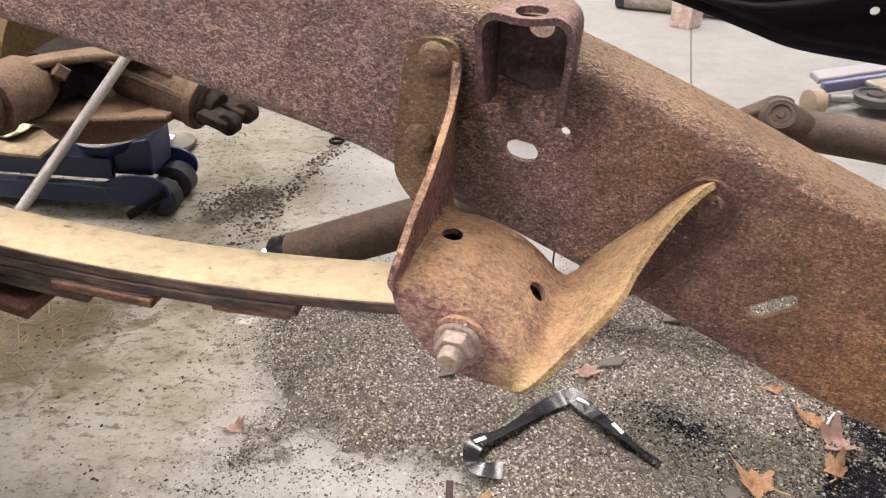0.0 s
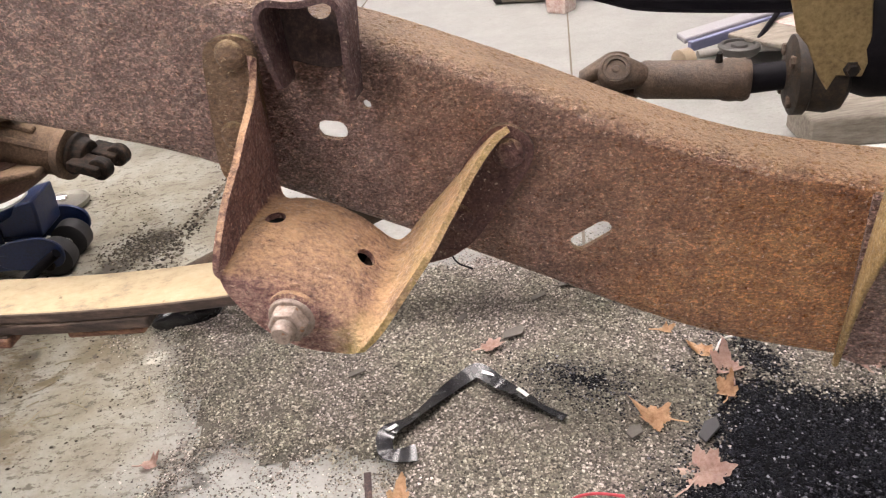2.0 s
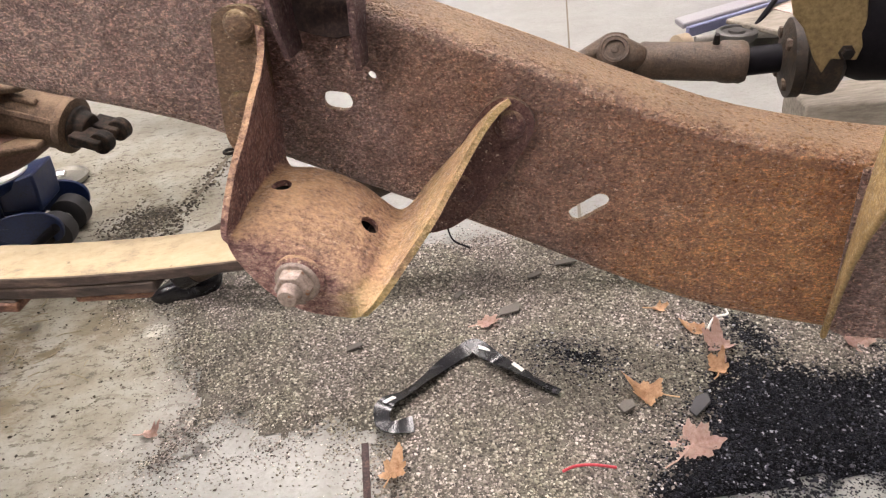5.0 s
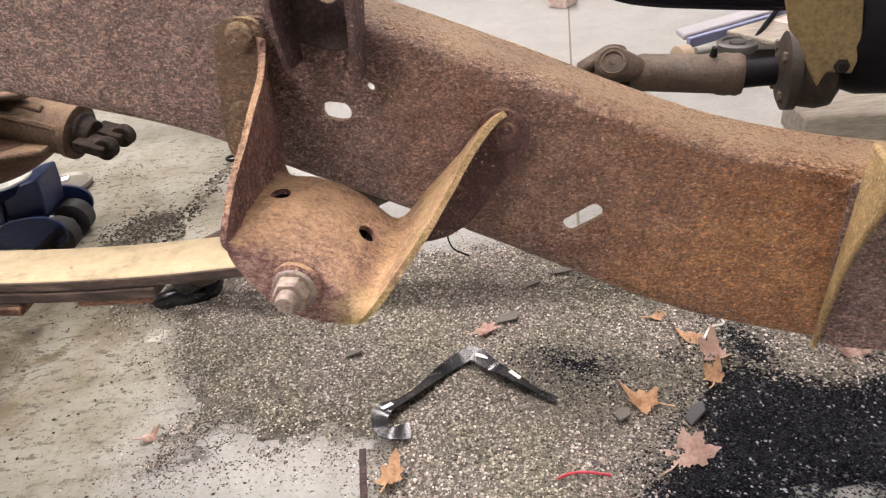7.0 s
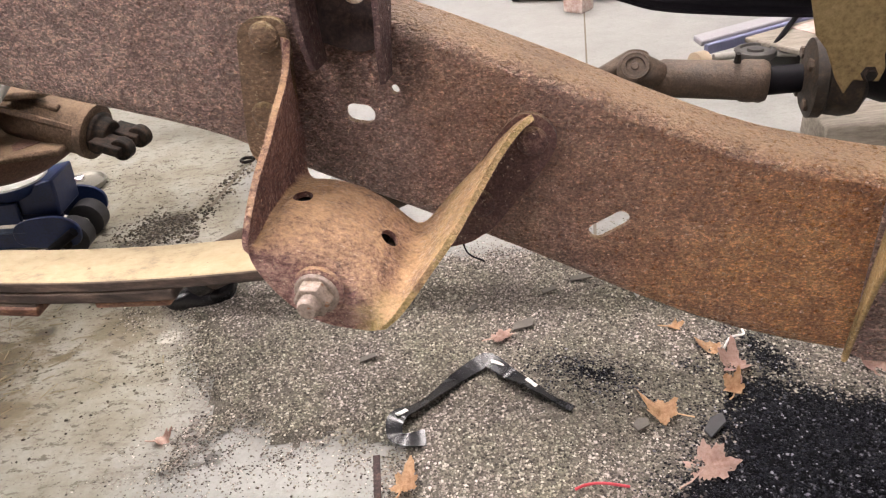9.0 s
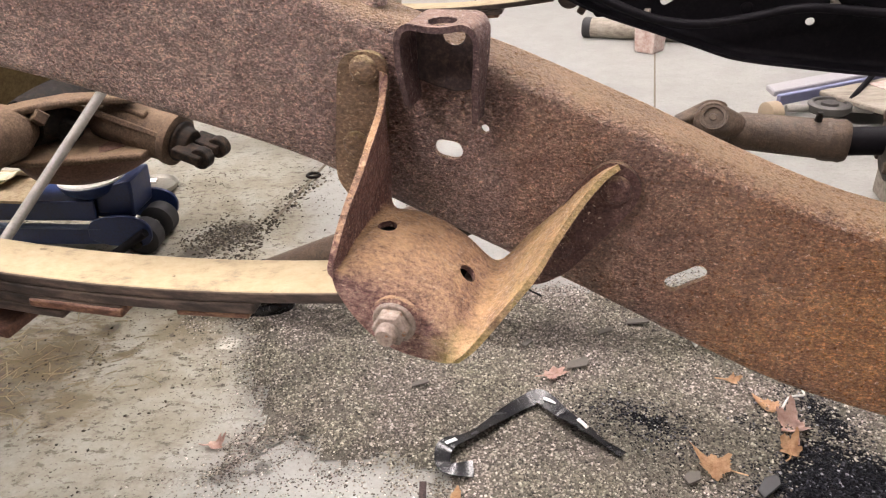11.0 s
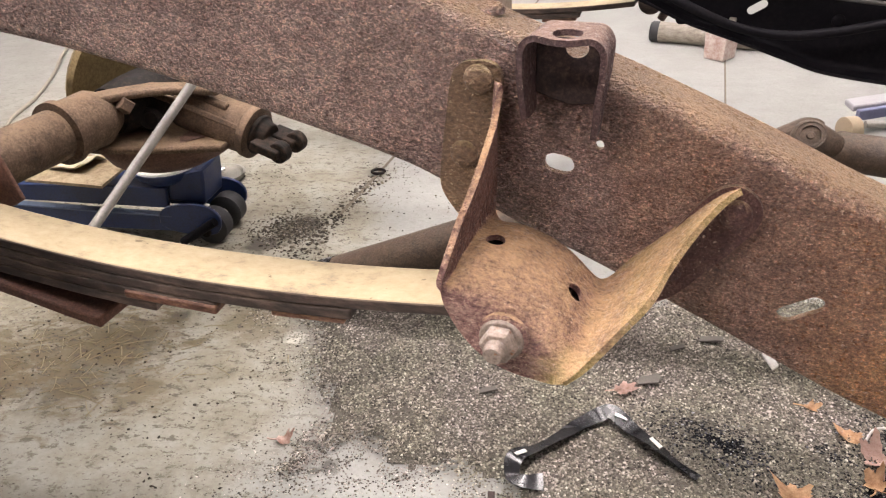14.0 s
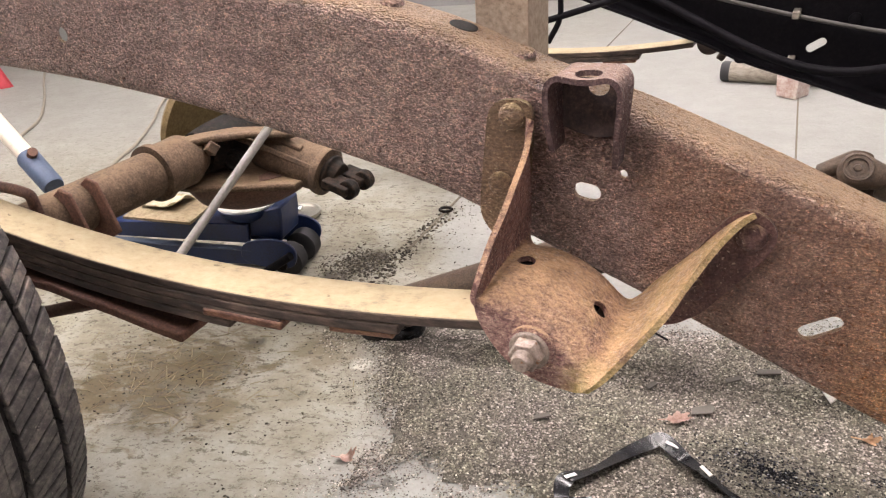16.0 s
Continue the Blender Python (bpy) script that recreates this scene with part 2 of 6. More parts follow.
GREY_ROD = plain("grey_steel_rod", (0.3, 0.285, 0.26), 0.55, 0.3, 0.15)
BLACK_PLASTIC = plain("glossy_black_plastic", (0.012, 0.012, 0.014), 0.22, 0, 0.15, 30, 0.25)
CARD = grained("soiled_cardboard", (0.14, 0.1, 0.055), (0.28, 0.22, 0.135), (0.42, 0.36, 0.25), 0.9, 0, 90, 14, 0.3, 0.002)
PAPER = grained("crumpled_paper", (0.3, 0.24, 0.15), (0.5, 0.44, 0.31), (0.66, 0.62, 0.52), 0.9, 0, 90, 25, 0.5, 0.003)
WOOD = grained("grey_weathered_wood", (0.14, 0.12, 0.095), (0.25, 0.22, 0.18), (0.37, 0.34, 0.29), 0.85, 0, 120, 14, 0.5, 0.002, stretch=(0.15, 1, 1))
RED = plain("red_paint", (0.42, 0.03, 0.045), 0.5)
PINK = grained("faded_red_plastic", (0.36, 0.2, 0.16), (0.52, 0.4, 0.35), (0.68, 0.64, 0.6), 0.5, 0, 60, 22, 0.2, 0.001)
GREY_PANEL = plain("grey_panel", (0.34, 0.33, 0.35), 0.45)
LAVENDER = plain("pale_blue_paint", (0.2, 0.21, 0.33), 0.5)
DARK_STEEL = plain("dark_oily_steel", (0.09, 0.085, 0.08), 0.5, 0.3)
LID = plain("dull_metal_lid", (0.3, 0.29, 0.25), 0.42, 0.6)
TAN = plain("tan_plastic", (0.33, 0.26, 0.18), 0.6)
CHROME = plain("chromed_steel", (0.7, 0.7, 0.7), 0.2, 1.0, 0.1)
WHITE = plain("white_plastic", (0.75, 0.74, 0.7), 0.5)
HOSE = plain("grey_hose", (0.28, 0.25, 0.2), 0.7)
JOINT = plain("packed_joint_dirt", (0.15, 0.125, 0.095), 0.95)
WALL = plain("painted_wall", (0.27, 0.265, 0.26), 0.8, 0, 0.05, 3)
MAPLE = grained("dry_leaf_orange", (0.3, 0.16, 0.08), (0.54, 0.34, 0.19), (0.68, 0.49, 0.32), 0.75, 0, 200, 30, 0.4, 0.001)
MAPLE_PINK = grained("dry_leaf_pink", (0.34, 0.2, 0.15), (0.52, 0.36, 0.3), (0.64, 0.49, 0.42), 0.75, 0, 200, 30, 0.4, 0.001)
SHARD = plain("grey_brown_chip", (0.12, 0.11, 0.095), 0.8)
STRAW = plain("dry_straw", (0.3, 0.255, 0.165), 0.9)
TYRE = grained("dusty_tyre_rubber", (0.03, 0.027, 0.028), (0.082, 0.073, 0.071), (0.2, 0.175, 0.155), 0.72, 0, 160, 7, 0.4, 0.001, spots=(0.3, 0.26, 0.23), spot_amount=0.66, mottle=1.1, shine=0.7)
def dusted(m, colour, scale, start):
    """Lays dried mud of an uneven outline over a material."""
    nt = m.node_tree
    base = nt.nodes["Principled BSDF"].inputs["Base Color"]
    v = coords(nt)
    spread = nt.nodes.new("ShaderNodeMath")
    spread.operation = "MULTIPLY_ADD"
    nt.links.new(noise_of(nt, v, scale * 14, 5, 0.7), spread.inputs[0])
    spread.inputs[1].default_value = 0.45
    nt.links.new(noise_of(nt, v, scale, 3, 0.5), spread.inputs[2])
    mud = mixed(nt, ramp(nt, spread.outputs[0], [(start, grey(0)), (start + 0.1, grey(0.75))]), base.links[0].from_socket, colour)
    nt.links.new(mud, base)


dusted(TYRE, (0.27, 0.21, 0.17), 5.0, 0.8)
GROOVE = plain("tyre_groove_rubber", (0.022, 0.019, 0.018), 0.9)


def lamp_material(name, strength):
    m, nt, b = nodes_of(name)
    b.inputs["Emission Color"].default_value = (1, 0.9, 0.885, 1)
    b.inputs["Emission Strength"].default_value = strength
    return m


def floor_material():
    m, nt, b = nodes_of("garage_concrete")
    v = coords(nt)
    sep = nt.nodes.new("ShaderNodeSeparateXYZ")
    nt.links.new(v, sep.inputs[0])
    big = noise_of(nt, v, 1.6, 7, 0.62, 0.5)
    mid = noise_of(nt, v, 9, 8, 0.7, 0.3)
    fine = noise_of(nt, v, 160, 4, 0.7)
    pale = ramp(nt, mid, [(0.25, (0.21, 0.207, 0.19)), (0.5, (0.272, 0.272, 0.255)), (0.75, (0.33, 0.33, 0.312))])
    soiled = ramp(nt, mid, [(0.3, (0.13, 0.108, 0.066)), (0.43, (0.225, 0.205, 0.148)), (0.55, (0.285, 0.27, 0.215)), (0.7, (0.335, 0.328, 0.285))])

    def math(op, a, c):
        n = nt.nodes.new("ShaderNodeMath")
        n.operation = op
        for i, value in enumerate((a, c)):
            if hasattr(value, "links"):
                nt.links.new(value, n.inputs[i])
            else:
                n.inputs[i].default_value = value
        return n.outputs[0]

    # soil lies on the slab to the -x side of the joint and round the wheel, and fades towards the open floor
    x, y = sep.outputs[0], sep.outputs[1]
    wander = math("MULTIPLY", math("SUBTRACT", big, 0.5), 0.5)
    line = math("MAXIMUM", math("ADD", math("MULTIPLY", y, 0.226), -0.64), -0.22)
    side = math("ADD", math("SUBTRACT", line, x), wander)
    soil = ramp(nt, side, [(0.0, grey(0.06)), (0.1, grey(0.9))])
    near = ramp(nt, math("ADD", math("SUBTRACT", y, 0.62), wander), [(0.0, grey(0.7)), (0.2, grey(1))])
    fade = ramp(nt, math("SUBTRACT", 2.4, y), [(0.0, grey(0.2)), (0.9, grey(1))])
    soil = math("MULTIPLY", math("MULTIPLY", soil, fade), near)
    col = mixed(nt, soil, pale, soiled)
    streak = ramp(nt, noise_of(nt, coords(nt, (0.55, 1.3, 1)), 26, 8, 0.74, 0.6), [(0.53, grey(0)), (0.62, grey(0.7))])
    blot = ramp(nt, noise_of(nt, v, 5.5, 9, 0.72, 0.8), [(0.47, grey(0)), (0.6, grey(1))])
    col = mixed(nt, math("MULTIPLY", math("MULTIPLY", streak, soil), math("ADD", math("MULTIPLY", blot, 0.75), 0.25)), col, (0.1, 0.078, 0.048))
    blot = ramp(nt, noise_of(nt, v, 5.5, 9, 0.72, 0.8), [(0.58, grey(0)), (0.72, grey(0.4))])
    col = mixed(nt, math("MULTIPLY", blot, soil), col, (0.1, 0.075, 0.045))
    for cx, cy, r, depth in ((-0.41, 1.33, 0.06, 0.9), (-0.46, 1.26, 0.04, 0.8), (-0.32, 1.12, 0.045, 0.6), (-0.206, 0.673, 0.02, 0.75), (-0.22, 0.665, 0.014, 0.7), (-0.53, 1.0, 0.02, 0.7), (-0.6, 0.88, 0.1, 0.4), (-0.68, 0.82, 0.07, 0.45)):
        d = nt.nodes.new("ShaderNodeVectorMath")
        d.operation = "DISTANCE"
        nt.links.new(v, d.inputs[0])
        d.inputs[1].default_value = (cx, cy, 0)
        far = math("ADD", math("DIVIDE", d.outputs["Value"], r), math("MULTIPLY", math("SUBTRACT", mid, 0.5), 3.0))
        col = mixed(nt, ramp(nt, far, [(0.55, grey(depth)), (1.0, grey(0))]), col, (0.028, 0.022, 0.014))
    brown, powder = (0.13, 0.1, 0.052), (0.6, 0.57, 0.5)
    for cx, cy, r, depth, tone in ((-0.68, 0.9, 0.17, 0.85, brown), (-0.58, 0.93, 0.09, 0.8, brown), (-0.52, 0.8, 0.06, 0.7, brown), (-0.75, 0.84, 0.09, 0.8, brown), (-0.4, 0.98, 0.07, 0.55, brown), (-0.315, 0.945, 0.02, 0.7, powder)):
        d = nt.nodes.new("ShaderNodeVectorMath")
        d.operation = "DISTANCE"
        nt.links.new(v, d.inputs[0])
        d.inputs[1].default_value = (cx, cy, 0)
        far = math("ADD", math("DIVIDE", d.outputs["Value"], r), math("MULTIPLY", math("SUBTRACT", noise_of(nt, coords(nt, (0.7, 1.2, 1)), 22, 8, 0.72, 0.5), 0.5), 5.0))
        col = mixed(nt, ramp(nt, far, [(0.3, grey(depth)), (1.0, grey(0))]), col, tone)
    specks = ramp(nt, noise_of(nt, coords(nt, (0.6, 1, 1)), 75, 6, 0.72), [(0.55, grey(0)), (0.6, grey(0.85))])
    col = mixed(nt, math("MULTIPLY", specks, math("ADD", soil, 0.12)), col, (0.08, 0.065, 0.045))
    dots = ramp(nt, noise_of(nt, coords(nt, (0.7, 1, 1)), 190, 3, 0.6), [(0.62, grey(0)), (0.66, grey(0.9))])
    col = mixed(nt, math("MULTIPLY", dots, math("ADD", math("MULTIPLY", soil, 0.8), 0.15)), col, (0.06, 0.048, 0.033))
    col = mixed(nt, 0.16, col, ramp(nt, fine, [(0.3, grey(0.2)), (0.7, grey(0.8))]), "OVERLAY")
    nt.links.new(col, b.inputs["Base Color"])
    nt.links.new(ramp(nt, mid, [(0.3, grey(0.5)), (0.7, grey(0.75))]), b.inputs["Roughness"])
    bumped(nt, b, fine, 0.25, 0.001)
    return m


def grain_material(name, stops, rough, shine=0.5, tints=None):
    """Loose grains, each with its own shade; tints: two colours between which the heap drifts."""
    m, nt, b = nodes_of(name)
    g = nt.nodes.new("ShaderNodeNewGeometry")
    col = ramp(nt, g.outputs["Random Per Island"], stops)
    if tints:
        v = coords(nt)
        drift = ramp(nt, noise_of(nt, v, 7, 4, 0.6, 0.4), [(0.4, tints[0]), (0.6, tints[1])])
        col = mixed(nt, 1.0, col, drift, "MULTIPLY")
        soil = ramp(nt, noise_of(nt, v, 4.5, 6, 0.68, 0.6), [(0.5, grey(1)), (0.68, grey(0.55))])
        col = mixed(nt, 1.0, col, soil, "MULTIPLY")
    nt.links.new(col, b.inputs["Base Color"])
    b.inputs["Roughness"].default_value = rough
    b.inputs["Specular IOR Level"].default_value = shine
    return m


CONCRETE = floor_material()
GRAINS = grain_material("absorbent_grains", [(0.0, (0.02, 0.017, 0.015)), (0.25, (0.1, 0.09, 0.076)), (0.6, (0.25, 0.232, 0.195)), (0.88, (0.4, 0.375, 0.325)), (1.0, (0.72, 0.68, 0.62))], 0.75, 0.5, ((0.98, 0.92, 0.94), (0.86, 0.86, 0.77)))
GRAINS_OILY = grain_material("oily_grains", [(0.0, (0.003, 0.003, 0.005)), (0.74, (0.007, 0.007, 0.011)), (0.89, (0.03, 0.031, 0.042)), (0.965, (0.12, 0.12, 0.135)), (1.0, (0.38, 0.38, 0.4))], 0.4, 0.15)
CRUMBS = grain_material("dirt_crumb_grains", [(0.0, (0.02, 0.017, 0.012)), (0.6, (0.07, 0.058, 0.042)), (0.85, (0.16, 0.14, 0.1)), (1.0, (0.28, 0.26, 0.22))], 0.85)
BED_OILY = grain_material("oily_bed", [(0.0, (0.004, 0.004, 0.005)), (1.0, (0.006, 0.006, 0.007))], 0.9, 0.1)
BED = grained("absorbent_bed", (0.025, 0.022, 0.017), (0.1, 0.091, 0.072), (0.25, 0.23, 0.19), 0.95, 0, 420, 60, 1.0, 0.004)


# ---- building helpers ----
def thing(name, base, label, category, frame=RAIL, group="", kind=""):
    """An Empty at its base that parents the parts of a thing."""
    e = new(name)
    e.empty_display_size = 0.05
    e.matrix_basis = Matrix.Translation(frame @ Vector(base)) @ frame.to_quaternion().to_matrix().to_4x4()
    FRAMES[e.name] = frame
    return tagged(e, label, category, group, kind)


def part(name, bm, material, parent=None, label="", smooth=40, bevel=0.0, frame=None, recalc=True):
    """Links a bmesh, drawn in the plan, as one mesh under a thing or a part."""
    root = parent
    while root is not None and root.parent:
        root = root.parent
    fr = frame or (FRAMES[root.name] if root else ROOM)
    bm.transform((root.matrix_basis.inverted() if root else Matrix.Identity(4)) @ fr)
    if recalc:
        bmesh.ops.recalc_face_normals(bm, faces=bm.faces)
    me = bpy.data.meshes.new(name)
    bm.to_mesh(me)
    bm.free()
    me.materials.append(material)
    if smooth:
        me.shade_smooth()
        me.set_sharp_from_angle(angle=radians(smooth))
    ob = new(name, me)
    ob.parent = parent
    if bevel:
        mod = ob.modifiers.new("bevel", "BEVEL")
        mod.width, mod.segments, mod.limit_method, mod.angle_limit = bevel, 2, "ANGLE", radians(50)
    return tagged(ob, label)


def axes_of(a, b):
    d = Vector(b) - Vector(a)
    return Matrix.Translation((Vector(a) + Vector(b)) / 2) @ d.to_track_quat("Z", "Y").to_matrix().to_4x4(), d.length


def cyl(bm, a, b, r, r2=None, seg=24):
    m, length = axes_of(a, b)
    bmesh.ops.create_cone(bm, cap_ends=True, segments=seg, radius1=r, radius2=r if r2 is None else r2, depth=length, matrix=m)
    return bm


def box(bm, centre, size, rot=(0, 0, 0)):
    bmesh.ops.create_cube(bm, size=1, matrix=pose(*centre, *rot) @ Matrix.Diagonal((*size, 1)))
    return bm


def hull(bm, *rings):
    """A forged form: the convex hull of rings, rows of (centre, way, radius)."""
    vs = []
    for c, way, r in rings:
        q = Vector(way).to_track_quat("Z", "Y")
        vs += [bm.verts.new(Vector(c) + q @ Vector((r * math.cos(i * math.tau / 20), r * math.sin(i * math.tau / 20), 0))) for i in range(20)]
    made = bmesh.ops.convex_hull(bm, input=vs)
    loose = {g for g in made["geom_interior"] + made["geom_unused"] if isinstance(g, bmesh.types.BMVert)}
    bmesh.ops.delete(bm, geom=list(loose), context="VERTS")
    return bm


def lathe(bm, a, b, prof, seg=32):
    """Turns prof, rows of (radius, way from a), round the axis from a to b."""
    q = (Vector(b) - Vector(a)).to_track_quat("Z", "Y")
    rings = []
    for r, h in prof:
        rings.append([bm.verts.new(Vector(a) + q @ Vector((r * math.cos(i * math.tau / seg), r * math.sin(i * math.tau / seg), h))) for i in range(seg)])
    for lo, hi in zip(rings, rings[1:]):
        for i in range(seg):
            bm.faces.new((lo[i], lo[(i + 1) % seg], hi[(i + 1) % seg], hi[i]))
    for ring in (rings[0], rings[-1]):
        bm.faces.new(ring)
    return bm


def spline(pts, n):
    """n points on a smooth curve through pts."""
    p = [Vector(q) for q in pts]
    p = [2 * p[0] - p[1], *p, 2 * p[-1] - p[-2]]
    out = []
    for k in range(n):
        s = k / (n - 1) * (len(p) - 3)
        i = min(int(s), len(p) - 4)
        t = s - i
        a, b, c, d = p[i:i + 4]
        out.append(0.5 * (2 * b + (c - a) * t + (2 * a - 5 * b + 4 * c - d) * t * t + (3 * b - a - 3 * c + d) * t ** 3))
    return out


def sweep(bm, pts, r, seg=10):
    """A round bar along pts; r: one radius, or one for each point."""
    radii = r if isinstance(r, (list, tuple)) else [r] * len(pts)
    rings, side = [], Vector((0.31, 0.2, 0.93))
    for i, p in enumerate(pts):
        d = (Vector(pts[min(i + 1, len(pts) - 1)]) - Vector(pts[max(i - 1, 0)])).normalized()
        x = d.cross(side).normalized()
        side = x.cross(d).normalized()
        rings.append([bm.verts.new(Vector(p) + radii[i] * (x * math.cos(k * math.tau / seg) + side * math.sin(k * math.tau / seg))) for k in range(seg)])
    for lo, hi in zip(rings, rings[1:]):
        for k in range(seg):
            bm.faces.new((lo[k], lo[(k + 1) % seg], hi[(k + 1) % seg], hi[k]))
    bm.faces.new(rings[0])
    bm.faces.new(rings[-1])
    return bm


def ribbon(bm, left, right, thick):
    """A strip between two lines of points, with thickness along z."""
    rows = []
    for a, b in zip(left, right):
        a, b = Vector(a), Vector(b)
        d = Vector((0, 0, thick))
        rows.append([bm.verts.new(q) for q in (a, b, b + d, a + d)])
    for p, q in zip(rows, rows[1:]):
        for k in range(4):
            bm.faces.new((p[k], p[(k + 1) % 4], q[(k + 1) % 4], q[k]))
    bm.faces.new(rows[0])
    bm.faces.new(rows[-1])
    return bm


def oval(cx, cy, rx, ry, turn=0.0, n=20, power=1.0):
    out = []
    for i in range(n):
        a = i * math.tau / n
        x = rx * math.copysign(abs(math.cos(a)) ** power, math.cos(a))
        y = ry * math.copysign(abs(math.sin(a)) ** power, math.sin(a))
        out.append((cx + x * math.cos(turn) - y * math.sin(turn), cy + x * math.sin(turn) + y * math.cos(turn)))
    return out


def slot(cx, cy, half, r, turn, n=8):
    """A slot with round ends: half its straight length, its end radius."""
    out = []
    for s, start in ((1, -math.pi / 2), (-1, math.pi / 2)):
        for i in range(n + 1):
            a = start + i * math.pi / n
            x, y = s * half + r * math.cos(a), r * math.sin(a)
            out.append((cx + x * math.cos(turn) - y * math.sin(turn), cy + x * math.sin(turn) + y * math.cos(turn)))
    return out


def plate(bm, outer, holes, place):
    """A plate from its outline and holes in 2D; place(a, b, side) gives the point, side 0 or 1 being its two faces."""
    from mathutils.geometry import delaunay_2d_cdt
    pts, edges, loops = [], [], []
    for loop in (outer, *holes):
        n0 = len(pts)
        pts += [Vector(p) for p in loop]
        ids = list(range(n0, len(pts)))
        loops.append(ids)
        edges += [(ids[i], ids[(i + 1) % len(ids)]) for i in range(len(ids))]
    vs, _, fs, orig, _, _ = delaunay_2d_cdt(pts, edges, [], 1, 1e-6)

    def within(p, loop):
        hit = False
        for (x0, y0), (x1, y1) in zip(loop, loop[1:] + loop[:1]):
            if (y0 > p.y) != (y1 > p.y) and p.x < (x1 - x0) * (p.y - y0) / (y1 - y0) + x0:
                hit = not hit
        return hit

    mids = [(f, sum((vs[i] for i in f), Vector((0, 0))) / len(f)) for f in fs]
    fs = [f for f, c in mids if within(c, outer) and not any(within(c, h) for h in holes)]
    two = [[bm.verts.new(place(v.x, v.y, s)) for v in vs] for s in (0, 1)]
    for f in fs:
        bm.faces.new([two[0][i] for i in f])
        bm.faces.new([two[1][i] for i in reversed(f)])
    back = {o: i for i, os in enumerate(orig) for o in os}
    for ids in loops:
        for i in range(len(ids)):
            a, b = back[ids[i]], back[ids[(i + 1) % len(ids)]]
            if a != b:
                bm.faces.new((two[0][a], two[0][b], two[1][b], two[1][a]))
    return bm


def drilled(ob, holes):
    """Cuts round holes, rows of (end, end, radius) in the plan of its thing, through a closed part."""
    root = ob
    while root.parent:
        root = root.parent
    bm = bmesh.new()
    for a, b, r in holes:
        cyl(bm, a, b, r, seg=28)
    bm.transform(root.matrix_basis.inverted() @ FRAMES[root.name])
    me = bpy.data.meshes.new("cutter")
    bm.to_mesh(me)
    bm.free()
    cutter = new("cutter", me)
    cutter.matrix_basis = root.matrix_basis
    mod = ob.modifiers.new("drill", "BOOLEAN")
    mod.operation, mod.object, mod.solver = "DIFFERENCE", cutter, "EXACT"
    bpy.context.view_layer.update()
    made = bpy.data.meshes.new_from_object(ob.evaluated_get(bpy.context.evaluated_depsgraph_get()))
    ob.modifiers.remove(mod)
    bpy.data.objects.remove(cutter)
    if len(made.polygons) > 10:
        made.name = ob.data.name
        ob.data = made
        made.shade_smooth()
        made.set_sharp_from_angle(angle=radians(45))
    return ob


def between(rows, x):
    """The smooth curve through rows of (x, y), read at x."""
    xs = [r[0] for r in rows]
    i = max(0, min(len(rows) - 2, next((k for k in range(len(rows) - 1) if x <= xs[k + 1]), len(rows) - 2)))
    (x0, y0), (x1, y1) = rows[i], rows[i + 1]
    s0 = (y1 - rows[i - 1][1]) / (x1 - rows[i - 1][0]) if i else (y1 - y0) / (x1 - x0)
    s1 = (rows[i + 2][1] - y0) / (rows[i + 2][0] - x0) if i + 2 < len(rows) else (y1 - y0) / (x1 - x0)
    h = x1 - x0
    t = (x - x0) / h
    return (2 * t ** 3 - 3 * t * t + 1) * y0 + (t ** 3 - 2 * t * t + t) * h * s0 + (3 * t * t - 2 * t ** 3) * y1 + (t ** 3 - t * t) * h * s1


# ---- the setting ----
floor = part("floor", box(bmesh.new(), (0.2, 1.6, -0.06), (11.5, 9.5, 0.12)), CONCRETE, smooth=0)
tagged(floor, "soiled pale concrete garage floor", "floor", kind="structure")
for name, centre, size in (
    ("wall_north", (0.2, 6.45, 1.9), (11.9, 0.2, 4.0)), ("wall_south", (0.2, -3.25, 1.9), (11.9, 0.2, 4.0)),
    ("wall_west", (-5.65, 1.6, 1.9), (0.2, 9.5, 4.0)), ("wall_east", (6.05, 1.6, 1.9), (0.2, 9.5, 4.0)),
):
    tagged(part(name, box(bmesh.new(), centre, size), WALL, smooth=0), "plain off-white painted garage wall", "wall", kind="structure")
tagged(part("ceiling", box(bmesh.new(), (0.2, 1.6, 3.96), (11.9, 9.9, 0.12)), WALL, smooth=0), "plain off-white garage ceiling", "ceiling", kind="structure")

for x, y, strength in LAMPS:
    lamp = thing("ceiling_light", (x, y, 3.8), "lit white panel light placed on the unseen ceiling", "ceiling light", ROOM, "ceiling lights")
    part("housing", box(bmesh.new(), (x, y, 3.87), (1.7, 0.6, 0.06)), WHITE, lamp, bevel=0.004)
    part("diffuser", box(bmesh.new(), (x, y, 3.815), (1.62, 0.52, 0.05)), lamp_material("lit_diffuser", strength), lamp, bevel=0.004)

# joints between the slabs
for name, a, b in (("floor_joint_1", (0.45, 1.13), (1.7, 6.3)), ("floor_joint_2", (-0.41, 1.74), (0.62, 6.3)), ("floor_joint_3", (0.0105, 0.8), (0.03, -3.0))):
    d = (Vector(b) - Vector(a)).normalized() * (0.0055 if a[1] < 1 else 0.0035)
    bm = bmesh.new()
    plate(bm, [(a[0] - d.y, a[1] + d.x), (a[0] + d.y, a[1] - d.x), (b[0] + d.y * 0.6, b[1] - d.x), (b[0] - d.y * 0.6, b[1] + d.x)], [], lambda p, q, s: Vector((p, q, 0.0005 + 0.003 * s)))
    tagged(part(name, bm, SHADE_JOINT_DARK if a[1] < 1 else JOINT, smooth=0), "dirt-filled joint between concrete slabs", "floor joint", kind="structure")

